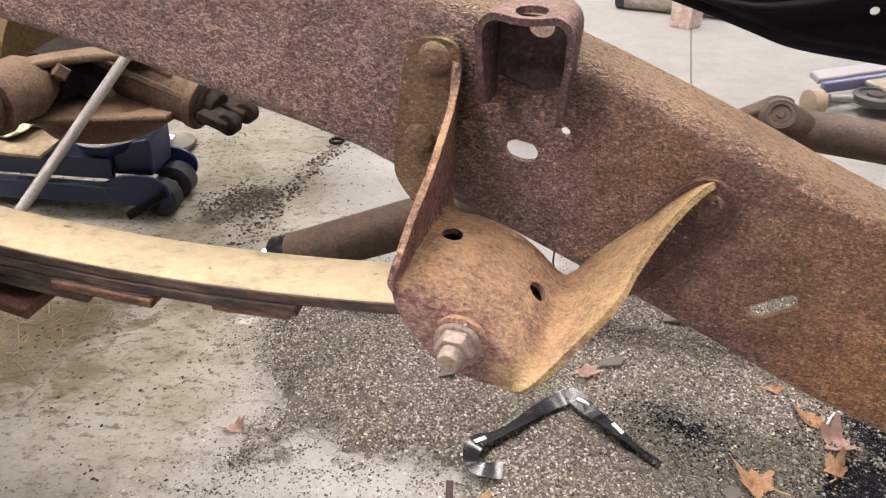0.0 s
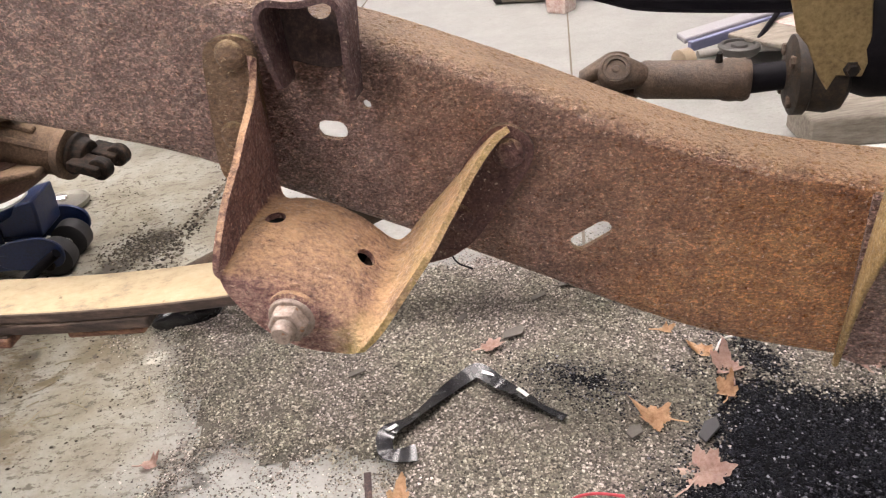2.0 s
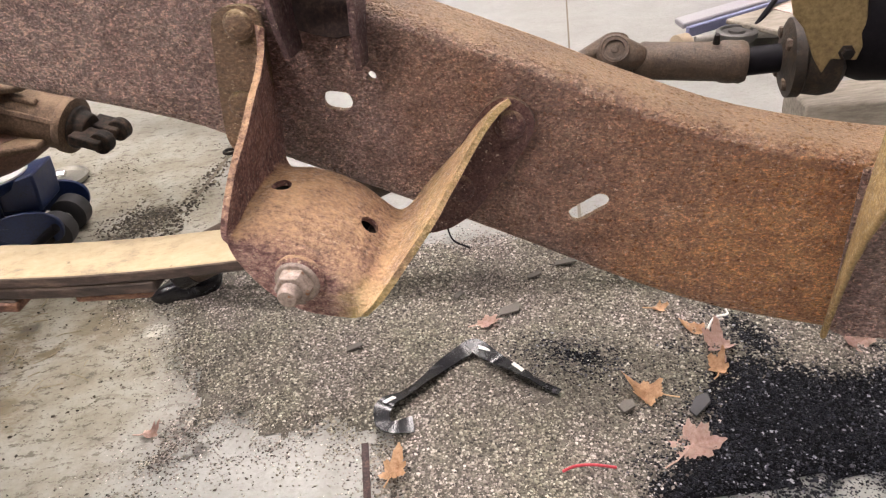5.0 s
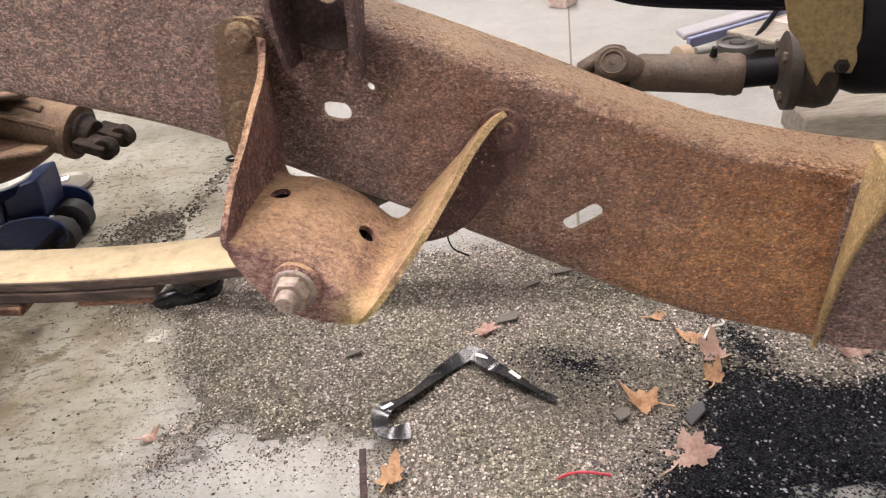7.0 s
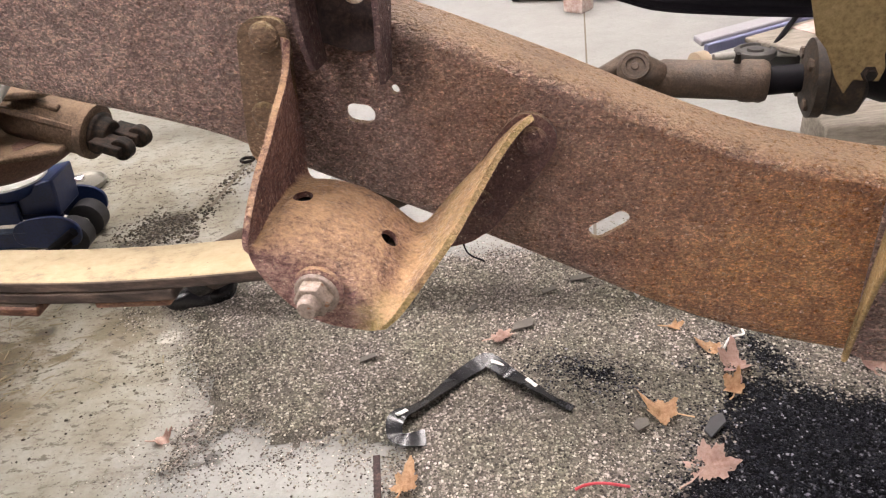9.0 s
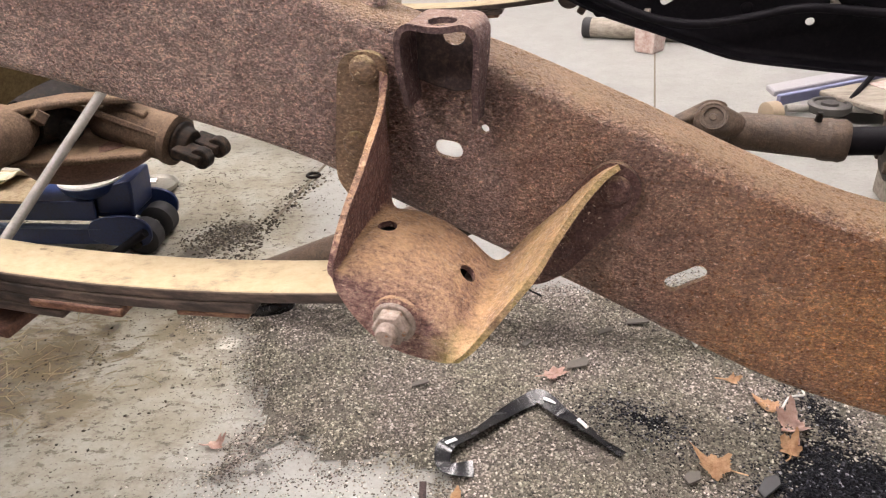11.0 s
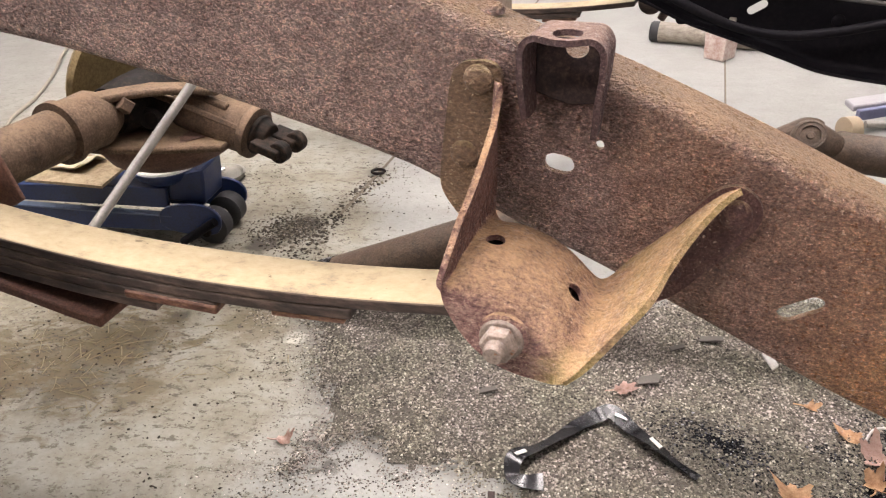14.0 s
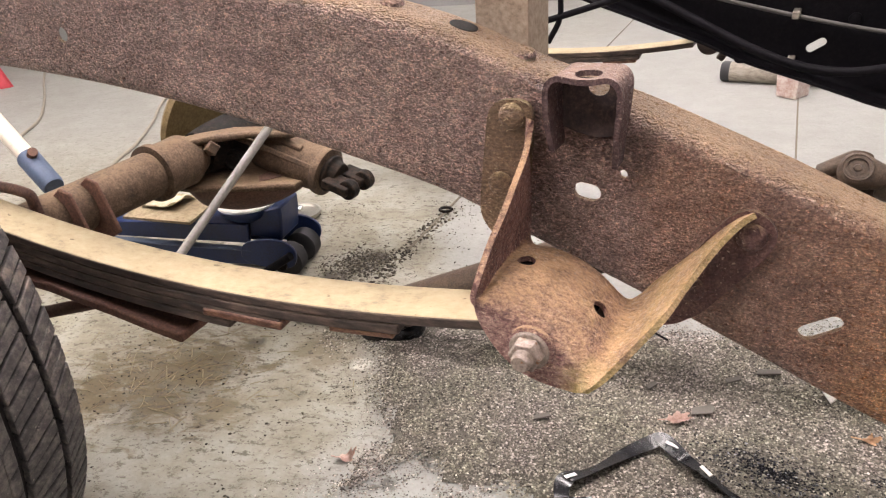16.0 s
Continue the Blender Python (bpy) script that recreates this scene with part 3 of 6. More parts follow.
# ---- frame rails ----
BOTTOM = [(-1.6, 0.74), (-1.04, 0.709), (-0.81, 0.689), (-0.603, 0.659), (-0.432, 0.623), (-0.279, 0.586), (-0.189, 0.548), (-0.063, 0.498), (0.045, 0.453), (0.153, 0.405), (0.225, 0.378), (0.28, 0.364), (0.351, 0.351), (0.42, 0.344), (0.9, 0.335), (1.8, 0.335)]
TOP = [(-1.6, 0.90), (-1.04, 0.862), (-0.75, 0.84), (-0.49, 0.818), (-0.405, 0.808), (-0.334, 0.794), (-0.266, 0.774), (-0.203, 0.748), (-0.15, 0.729), (-0.07, 0.703), (0.0, 0.676), (0.077, 0.645), (0.14, 0.617), (0.24, 0.579), (0.34, 0.557), (0.42, 0.548), (0.9, 0.535), (1.8, 0.535)]
WEB = 0.644
FAR_WEB = 1.89
FAR_SIDE = RAIL @ Matrix.Translation((-0.07, 0, 0))


def rail_mesh(web, way, holes, low=BOTTOM, high=TOP, flange=0.062, thick=0.007, bend=0.02):
    """A channel: its web stands at v = web, and its flanges reach towards way."""
    bm = bmesh.new()
    us = [-1.6 + 3.4 * i / 110 for i in range(111)]
    inner = web + way * thick
    loop = [(u, between(low, u) + bend) for u in us] + [(u, between(high, u) - bend) for u in reversed(us)]
    plate(bm, loop, holes, lambda a, b, s: Vector((a, web if s == 0 else inner, b)))
    for curve, sign in ((low, 1), (high, -1)):
        rows = []
        for u in us:
            z = between(curve, u)
            outer, inside = [], []
            for k in range(7):
                a = math.pi / 2 * k / 6
                outer.append((web + way * bend * (1 - math.cos(a)), z + sign * bend * (1 - math.sin(a))))
                r = bend - thick
                inside.append((web + way * (bend - r * math.cos(a)), z + sign * (bend - r * math.sin(a))))
            outer.append((web + way * flange, z))
            inside.append((web + way * flange, z + sign * thick))
            rows.append([bm.verts.new((u, v, h)) for v, h in outer + inside[::-1]])
        n = len(rows[0])
        for p, q in zip(rows, rows[1:]):
            for k in range(n - 1):
                bm.faces.new((p[k], p[k + 1], q[k + 1], q[k]))
    bmesh.ops.remove_doubles(bm, verts=bm.verts, dist=0.0004)
    return bm


def rivet(bm, at, way, r=0.0145, h=0.0072):
    """A round rivet head at a point, standing out along way."""
    a = Vector(at)
    lathe(bm, a, a + Vector(way), [(r * 1.02, -0.002), (r, 0.002), (r * 0.93, h * 0.55), (r * 0.7, h * 0.85), (r * 0.35, h), (0.0008, h)], 20)
    return bm


near_holes = [slot(-0.1185, 0.6135, 0.0055, 0.0095, radians(-8)), oval(-0.081, 0.637, 0.0046, 0.0046), slot(0.1185, 0.4965, 0.0135, 0.0085, radians(33)), oval(-0.878, 0.763, 0.0125, 0.011)]
near_rail = thing("chassis_rail", (-0.1, WEB, 0.34), "rusty pitted steel frame rail that kicks up over the axle", "chassis rail")
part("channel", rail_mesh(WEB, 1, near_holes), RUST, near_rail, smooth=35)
for u in (-0.2, -0.355, -0.425, -0.55):
    z = between(TOP, u)
    part("rivet", rivet(bmesh.new(), (u, 0.678, z), (0, 0, 1), 0.014, 0.008), RUST, near_rail)
# the flange is not cut: a flush dark disc paints the hole's shade
slope = (between(TOP, -0.25) - between(TOP, -0.29)) / 0.04
c, up = Vector((-0.27, 0.683, between(TOP, -0.27))), Vector((-slope, 0, 1)).normalized()
part("top_hole_disc", lathe(bmesh.new(), c - up * 0.002, c + up, [(0.016, 0), (0.016, 0.0022), (0.001, 0.0023)], 28), GREASY, near_rail, "dark round disc standing for a shaded hole in the top flange")

FAR_BOTTOM = [(-1.6, 0.74), (-1.04, 0.72), (-0.603, 0.662), (-0.41, 0.602), (-0.28, 0.556), (-0.19, 0.526), (-0.11, 0.491), (0.035, 0.447), (0.118, 0.421), (0.2, 0.396), (0.34, 0.381), (0.53, 0.369), (0.9, 0.36), (1.8, 0.36)]
FAR_TOP = [(u, z + 0.05 * max(0, min(1, (u + 0.2) / 0.3)) + 0.03) for u, z in TOP]
far_holes = [slot(0.048, 0.520, 0.014, 0.0095, radians(33)), oval(0.359, 0.472, 0.010, 0.009), oval(-0.081, 0.637, 0.005, 0.005)]
far_rail = thing("chassis_rail", (-0.1, FAR_WEB, 0.34), "black-painted steel frame rail beyond the drive shaft", "chassis rail")
part("channel", rail_mesh(FAR_WEB, -1, far_holes, FAR_BOTTOM, FAR_TOP, 0.07), BLACK_PAINT, far_rail, smooth=35)

for u, z in ((-0.2, 0.66), (0.12, 0.58), (0.22, 0.5), (0.45, 0.50), (0.6, 0.45)):
    part("rivet", rivet(bmesh.new(), (u, FAR_WEB - 0.012, z), (0, -1, 0), 0.014), BLACK_PAINT, far_rail)

# post behind the rail's top flange
post = thing("frame_post", (-0.24, 0.745, 0.6), "dusty tan steel post rising behind the rail", "post")
bm = bmesh.new()
plate(bm, [(-0.275, 0.62), (-0.212, 0.62), (-0.205, 1.3), (-0.275, 1.3)], [], lambda a, b, s: Vector((a, 0.722 + 0.008 * s, b)))
plate(bm, [(0.722, 0.62), (0.79, 0.62), (0.79, 1.3), (0.722, 1.3)], [], lambda a, b, s: Vector((-0.212 + 0.01 * (b - 0.62) - 0.008 * s, a, b)))
part("channel", bm, POST, post, bevel=0.003)


# ---- spring hanger ----
def rounded(loop, times=2):
    """An outline with its corners cut round."""
    for _ in range(times):
        cut = []
        for (x0, y0), (x1, y1) in zip(loop, loop[1:] + loop[:1]):
            cut += [(0.75 * x0 + 0.25 * x1, 0.75 * y0 + 0.25 * y1), (0.25 * x0 + 0.75 * x1, 0.25 * y0 + 0.75 * y1)]
        loop = cut
    return loop


def hanger(web, way, materials, name, label, frame=RAIL):
    """A pressed hanger: two riveted feet, two side walls and a cap over the spring's eye, with its bolt. way: 1 for the near
    rail, whose outer side faces -v; -1 mirrors it."""
    def at(u, v, z):
        return Vector((u, web + way * (v - WEB), z))

    t = thing(name, at(-0.1, 0.56, 0.48), label, "spring hanger", frame)
    bm = bmesh.new()
    # feet, flat on the web
    left = [(-0.196, 0.7105), (-0.212, 0.7085), (-0.2225, 0.7), (-0.2265, 0.688), (-0.231, 0.655), (-0.237, 0.611), (-0.240, 0.58), (-0.234, 0.565), (-0.214, 0.54), (-0.186, 0.545), (-0.18, 0.62), (-0.174, 0.69), (-0.176, 0.702), (-0.184, 0.709)]
    right = [(0.045, 0.617), (0.059, 0.611), (0.0695, 0.598), (0.0695, 0.58), (0.048, 0.548), (0.024, 0.518), (0.008, 0.496), (-0.011, 0.4815), (-0.022, 0.4755), (-0.05, 0.468), (-0.062, 0.480), (-0.058, 0.505), (-0.012, 0.552), (0.015, 0.595), (0.03, 0.612)]
    for loop in (left, right):
        part("foot", plate(bmesh.new(), rounded(loop), [], lambda a, b, s: at(a, 0.6425 - 0.007 * s, b)), materials[3] if loop is left else materials[4], t, "riveted foot of the hanger", bevel=0.0015)
    # one bent sheet: down the first wall, over the cap, up the second wall; its line along the rail (u, z, how far it is cap) and its free edge (u, v, z)
    root = spline([(-0.178, 0.692, 0), (-0.179, 0.66, 0), (-0.179, 0.63, 0), (-0.179, 0.6, 0), (-0.179, 0.578, 0.1), (-0.177, 0.564, 0.45), (-0.168, 0.557, 0.9), (-0.15, 0.558, 1), (-0.13, 0.554, 1), (-0.11, 0.546, 1),
                   (-0.092, 0.534, 1), (-0.078, 0.5205, 1), (-0.0665, 0.5095, 0.9), (-0.0575, 0.5085, 0.55), (-0.047, 0.5185, 0.15), (-0.033, 0.534, 0), (-0.015, 0.553, 0), (-0.002, 0.568, 0), (0.012, 0.586, 0), (0.032, 0.606, 0), (0.044, 0.613, 0)], 140)
    free = spline([(-0.172, 0.634, 0.688), (-0.17, 0.609, 0.662), (-0.167, 0.571, 0.645), (-0.168, 0.546, 0.626), (-0.172, 0.518, 0.603), (-0.178, 0.495, 0.57), (-0.1845, 0.494, 0.543), (-0.177, 0.495, 0.519), (-0.161, 0.495, 0.496), (-0.142, 0.495, 0.48),
                   (-0.12, 0.495, 0.4715), (-0.096, 0.494, 0.4695), (-0.08, 0.490, 0.472), (-0.069, 0.483, 0.4825), (-0.055, 0.494, 0.4955), (-0.032, 0.511, 0.525), (-0.01, 0.53, 0.553), (0.001, 0.578, 0.5645), (0.018, 0.603, 0.59), (0.035, 0.62, 0.6095), (0.047, 0.634, 0.6155)], 140)
    # across the cap: way along the sheet, way to the front, way down the front, crown
    prof = [(0, 0, 0, 0), (0.07, 0.1, 0, 0.004), (0.16, 0.24, 0, 0.0075), (0.26, 0.4, 0, 0.009), (0.36, 0.56, 0, 0.009), (0.45, 0.7, 0, 0.0068), (0.53, 0.8, 0.01, 0.0035), (0.6, 0.885, 0.04, 0), (0.66, 0.94, 0.095, -0.0015), (0.72, 0.975, 0.18, -0.002), (0.78, 0.993, 0.3, -0.001), (0.85, 1, 0.47, 0), (0.925, 1, 0.73, 0), (1, 1, 1, 0)]
    outer = []
    for p, q in zip(root, free):
        cap = min(1, max(0, p.z))
        a = Vector((p.x, 0.64 * (1 - cap) + 0.615 * cap, p.y))
        row = []
        for f, go, down, crown in prof:
            flat = a.lerp(q, f)
            bent = Vector((a.x + (q.x - a.x) * f, a.y + (q.y - a.y) * go, a.z + crown + (q.z - a.z) * down))
            row.append(flat.lerp(bent, cap))
        outer.append(row)
    m, n = len(prof), len(outer)
    for _ in range(3):
        outer = [outer[0]] + [[outer[i][k] * 0.5 + (outer[i - 1][k] + outer[i + 1][k]) * 0.25 for k in range(m)] for i in range(1, n - 1)] + [outer[-1]]
    # the sheet's other face: below the cap, outside the walls, behind the front
    inner = []
    for i in range(n):
        row = []
        for k in range(m):
            along = outer[min(i + 1, n - 1)][k] - outer[max(i - 1, 0)][k]
            across = outer[i][min(k + 1, m - 1)] - outer[i][max(k - 1, 0)]
            row.append(outer[i][k] + along.cross(across).normalized() * 0.006)
        inner.append(row)
    grids = [[[bm.verts.new(at(*q)) for q in r] for r in g] for g in (outer, inner)]
    for g in grids:
        for p, q in zip(g, g[1:]):
            for k in range(m - 1):
                bm.faces.new((p[k], p[k + 1], q[k + 1], q[k]))
    for k in (0, m - 1):
        for p in range(n - 1):
            bm.faces.new((grids[0][p][k], grids[0][p + 1][k], grids[1][p + 1][k], grids[1][p][k]))
    for p in (0, n - 1):
        for k in range(m - 1):
            bm.faces.new((grids[0][p][k], grids[0][p][k + 1], grids[1][p][k + 1], grids[1][p][k]))
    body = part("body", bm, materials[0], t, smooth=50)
    drills = []
    for u, z, tilt in ((-0.156, 0.563, 0.1), (-0.0785, 0.524, 0.6)):
        c, up = at(u, 0.562, z), Vector((math.sin(tilt), -0.1 * way, math.cos(tilt)))
        drills.append((c - up * 0.02, c + up * 0.02, 0.0092))
    drilled(body, drills)
    # dark plates added below the drilled holes to stand for the shade inside the cap
    part("hole_shade", box(bmesh.new(), tuple(at(-0.086, 0.568, 0.504)), (0.05, 0.07, 0.006), (0, 33, 0)), materials[2], t, "dark plate added for the shade behind a cap hole")
    part("hole_shade", box(bmesh.new(), tuple(at(-0.156, 0.572, 0.5455)), (0.04, 0.07, 0.004), (0, 6, 0)), materials[2], t, "dark plate added for the shade behind a cap hole")
    for u, z in ((-0.1975, 0.6925), (-0.2125, 0.6155), (0.047, 0.589), (-0.0055, 0.523)):
        part("rivet", rivet(bmesh.new(), at(u, 0.6355, z), (0, -way, 0)), materials[3] if u < -0.1 else materials[4], t)
    out = Vector((0, -way, 0))
    c = at(-0.127, 0.4955, 0.509)
    part("washer", lathe(bmesh.new(), c, c + out, [(0.024, -0.002), (0.024, 0.003), (0.021, 0.005), (0.01, 0.005)], 28), materials[0], t, "flat rusty washer")
    nut = bmesh.new()
    lathe(nut, c + out * 0.004, c + out, [(0.0205, 0), (0.0205, 0.002), (0.019, 0.004), (0.001, 0.004)], 28)
    lathe(nut, c + out * 0.006, c + out, [(0.0172, 0), (0.0172, 0.011), (0.0150, 0.0142), (0.001, 0.0142)], 6)
    part("nut", nut, materials[1], t, "pale weathered zinc nut", smooth=30, bevel=0.0006)
    bolt = bmesh.new()
    prof = [(0.0098, 0.016)]
    for i in range(5):
        prof += [(0.0103, 0.0185 + i * 0.002), (0.0094, 0.0195 + i * 0.002)]
    prof += [(0.0092, 0.0295), (0.0078, 0.0312), (0.0005, 0.0312)]
    lathe(bolt, c, c + out, prof, 24)
    part("bolt", bolt, materials[1], t, "threaded zinc bolt end")
    return t


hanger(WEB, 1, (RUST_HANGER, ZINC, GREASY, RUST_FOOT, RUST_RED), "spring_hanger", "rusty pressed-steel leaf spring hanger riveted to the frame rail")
hanger(FAR_WEB, -1, (BLACK_PAINT, RUST_DARK, GREASY, BLACK_PAINT, BLACK_PAINT), "spring_hanger", "black-painted leaf spring hanger on the far frame rail", FAR_SIDE)

# ---- bump stop bracket ----
bracket = thing("bump_stop_bracket", (-0.11, 0.62, 0.66), "rusty inverted-U bump stop bracket on the frame rail", "bracket")
bm = bmesh.new()
# its line: up one leg, over the round shoulders, down the other
w0, w1, ztop, r, d = -0.1505, -0.0745, 0.7455, 0.018, 0.0055
turns = [math.pi / 2 * i / 9 for i in range(10)]
ring = [(w0 + 0.003, 0.667, -1, 0), (w0 + 0.0015, 0.69, -1, 0), (w0, 0.71, -1, 0)]
ring += [(w0 + r - r * math.cos(a), ztop - r + r * math.sin(a), -math.cos(a), math.sin(a)) for a in turns]
ring += [(w0 + r + (w1 - w0 - 2 * r) * i / 5, ztop, 0, 1) for i in range(1, 5)]
ring += [(w1 - r + r * math.sin(a), ztop - r + r * math.cos(a), math.sin(a), math.cos(a)) for a in turns]
ring += [(w1 - 0.0005, 0.71, 1, 0), (w1 - 0.003, 0.69, 1, 0), (w1 - 0.0065, 0.652, 1, 0)]
rows = []
for j in range(11):
    f = j / 10
    lip = max(0, f - 0.8) * 5
    outside, inside = [], []
    for u, z, nu, nz in ring:
        reach = 0.061 if z > 0.7 else 0.061 - 0.012 * (0.7 - z) / 0.04
        sag = 0.0045 * f * max(0, math.sin(math.pi * (u - w0) / (w1 - w0))) ** 2 * max(0, nz)
        back = 0.6425 + 0.016 * max(0, min(1, (z - 0.722) / 0.022))
        p = Vector((u, back + (0.6015 + 0.061 - reach - back) * f, z - sag))
        out = Vector((nu, 0, nz))
        outside.append(p + out * 0.0012 * lip)
        inside.append(p - out * (d - 0.001 * lip))
    rows.append([bm.verts.new(p) for p in outside + inside[::-1]])
n = len(rows[0])
for p, q in zip(rows, rows[1:]):
    for k in range(n):
        bm.faces.new((p[k], p[(k + 1) % n], q[(k + 1) % n], q[k]))
h = n // 2
for row in (rows[0], rows[-1]):
    for k in range(h - 1):
        bm.faces.new((row[k], row[k + 1], row[n - 2 - k], row[n - 1 - k]))
body = part("body", bm, RUST_BRACKET, bracket, smooth=45)
drilled(body, [((-0.112, 0.623, 0.72), (-0.112, 0.623, 0.77), 0.0132)])
mod = body.modifiers.new("bevel", "BEVEL")
mod.width, mod.segments, mod.limit_method, mod.angle_limit = 0.0025, 3, "ANGLE", radians(50)
# the plate's dark colour holds the bracket's inner shade as well as soot
part("back_plate", plate(bmesh.new(), [(-0.144, 0.684), (-0.126, 0.678), (-0.108, 0.674), (-0.09, 0.677), (-0.0815, 0.672), (-0.081, 0.735), (-0.144, 0.735)], [oval(-0.107, 0.7265, 0.0105, 0.009)], lambda a, b, s: Vector((a, 0.6425 - 0.0025 * s, b))), SHADE_JOINT_DARK, bracket, "sooty back plate, darkened for the shade inside the bracket", bevel=0.001)

# ---- leaf springs ----
def leaf_z(u):
    return 0.471 + 0.19 * (u + 0.62) ** 2


def spring(v0, v1, name, label, frame=RAIL):
    t = thing(name, (-0.65, (v0 + v1) / 2, 0.39), label, "leaf spring", frame)
    specs = [(-1.75, -0.165, 0, DUST), (-1.62, -0.30, 1, LEAF_STEEL), (-1.5, -0.472, 2, LEAF_STEEL), (-1.40, -0.56, 3, LEAF_STEEL)]
    th = 0.0135
    for a, b, i, mat in specs:
        left, right = [], []
        for k in range(41):
            u = a + (b - a) * k / 40
            z = leaf_z(u) - th - i * (th + 0.0012)
            inset = 0.001 * i
            # the ends of the short leaves are cut at a slant and thinned
            left.append((u, v0 + inset, z))
            right.append((u - (0.008 if k == 40 and i else 0), v1 - inset, z))
        bm = ribbon(bmesh.new(), left, right, th)
        leaf = part("leaf", bm, mat, t, {0: "top leaf coated with cream dust", }.get(i, "dark steel leaf"), bevel=0.002, smooth=30)
        if not i:
            # the dust lies on its top side only
            leaf.data.materials.append(LEAF_STEEL)
            for f in leaf.data.polygons:
                f.material_index = 0 if f.normal.z > 0.5 else 1
    # flat overload leaf under the pack
    left = [(-0.65, v0 - 0.004, 0.374), (-0.70, v0 - 0.004, 0.379), (-0.78, v0 - 0.002, 0.388), (-0.92, v0, 0.402), (-1.3, v0, 0.415)]
    right = [(u - (0.004 if k == 0 else 0), v1 + 0.002, z) for k, (u, _, z) in enumerate(left)]
    part("overload_leaf", ribbon(bmesh.new(), left, right, 0.014), RUST_DARK, t, "flat dark overload leaf under the pack", bevel=0.002, smooth=30)
    # rebound wrap of orange rust under the second leaf
    part("tip_pad", ribbon(bmesh.new(), [(-0.40, v0 + 0.004, leaf_z(-0.40) - 0.0365), (-0.31, v0 + 0.004, leaf_z(-0.31) - 0.0365)], [(-0.40, v1 - 0.006, leaf_z(-0.4) - 0.0365), (-0.315, v1 - 0.006, leaf_z(-0.315) - 0.0365)], 0.0085), COPPER, t, "orange rusted leaf tip", bevel=0.002)
    part("tip_pad", ribbon(bmesh.new(), [(-0.60, v0 - 0.001, leaf_z(-0.60) - 0.0435), (-0.47, v0 - 0.001, leaf_z(-0.47) - 0.0435)], [(-0.60, v1, leaf_z(-0.6) - 0.0435), (-0.478, v1, leaf_z(-0.478) - 0.0435)], 0.011), COPPER, t, "orange rusted leaf tip", bevel=0.002)
    # made-up dark block, put here to darken the view through the cap's hole
    part("hole_blocker", box(bmesh.new(), (-0.088, (v0 + v1) / 2, 0.488), (0.02, v1 - v0, 0.05), (0, 30, 0)), LEAF_STEEL, t, "dark block added behind the cap hole", bevel=0.004)
    eye = bmesh.new()
    lathe(eye, (-0.127, v0 + 0.002, 0.509), (-0.127, v1, 0.509), [(0.03, 0), (0.03, v1 - v0 - 0.004), (0.012, v1 - v0 - 0.004)], 28)
    part("eye", eye, LEAF_STEEL, t, "rolled spring eye")
    return t


spring(0.530, 0.598, "leaf_spring", "multi-leaf steel spring with a cream dusty top leaf")
spring(FAR_WEB + WEB - 0.598, FAR_WEB + WEB - 0.525, "leaf_spring", "far leaf spring with a pale dusty top leaf", FAR_SIDE)

# ---- rear axle ----
AX, AZ = -1.08, 0.44
axle = thing("rear_axle", (AX, 1.17, 0.33), "rusty dusty rear axle housing with a greasy differential", "axle")
for v0, v1 in ((0.42, 0.93), (1.43, 1.95)):
    part("axle_tube", lathe(bmesh.new(), (AX, v0, AZ), (AX, v1, AZ), [(0.045, 0), (0.045, (v1 - v0) * 0.5), (0.046, v1 - v0)], 32), RUST_AXLE, axle, "dusty rusted axle tube")
part("neck", lathe(bmesh.new(), (AX, 0.90, AZ), (AX, 2, AZ), [(0.046, 0), (0.058, 0.003), (0.059, 0.016), (0.053, 0.02), (0.053, 0.06), (0.054, 0.09), (0.036, 0.13), (0.02, 0.145)], 40), RUST_AXLE, axle, "rusty housing neck with a collar", smooth=50)
part("neck", lathe(bmesh.new(), (AX, 1.44, AZ), (AX, 0, AZ), [(0.046, 0), (0.058, 0.003), (0.059, 0.016), (0.053, 0.02), (0.053, 0.06), (0.054, 0.09), (0.036, 0.13), (0.02, 0.145)], 40), RUST_AXLE, axle, "rusty housing neck with a collar", smooth=50)
part("diff_casing", lathe(bmesh.new(), (AX, 1.03, AZ), (AX, 2, AZ), [(0.03, 0), (0.045, 0.0), (0.05, 0.03), (0.054, 0.07), (0.056, 0.12), (0.056, 0.16), (0.054, 0.21), (0.05, 0.25), (0.045, 0.28), (0.03, 0.28)], 40), GREASY, axle, "greasy black hollow of the differential casing", smooth=50)
for z, outline in (
    (0.474, [(-1.10, 0.945), (-1.065, 0.95), (-1.03, 1.02), (-0.98, 1.085), (-0.90, 1.13), (-0.90, 1.15), (-0.96, 1.15), (-1.03, 1.10), (-1.07, 1.03)]),
    (0.374, [(-1.13, 0.96), (-1.07, 0.975), (-0.97, 1.035), (-0.885, 1.095), (-0.885, 1.235), (-0.97, 1.31), (-1.07, 1.37), (-1.19, 1.37), (-1.2, 1.2), (-1.18, 1.0)]),
):
    part("web_rib", plate(bmesh.new(), outline, [], lambda a, b, s: Vector((a, b, z + 0.014 * s - 0.1 * (a + 1.08)))), RUST_AXLE, axle, "dusty cast web", bevel=0.004)
bm = lathe(bmesh.new(), (0, 0, 0.378), (0, 0, -1), [(0.12, 0), (0.15, 0.002), (0.148, 0.03), (0.128, 0.062), (0.09, 0.082), (0.001, 0.086)], 40)
bm.transform(Matrix.Translation((-1.07, 1.17, 0)) @ Matrix.Diagonal((0.95, 1.05, 1, 1)))
part("belly", bm, RUST_BELLY, axle, "red-brown rounded underside", smooth=50)
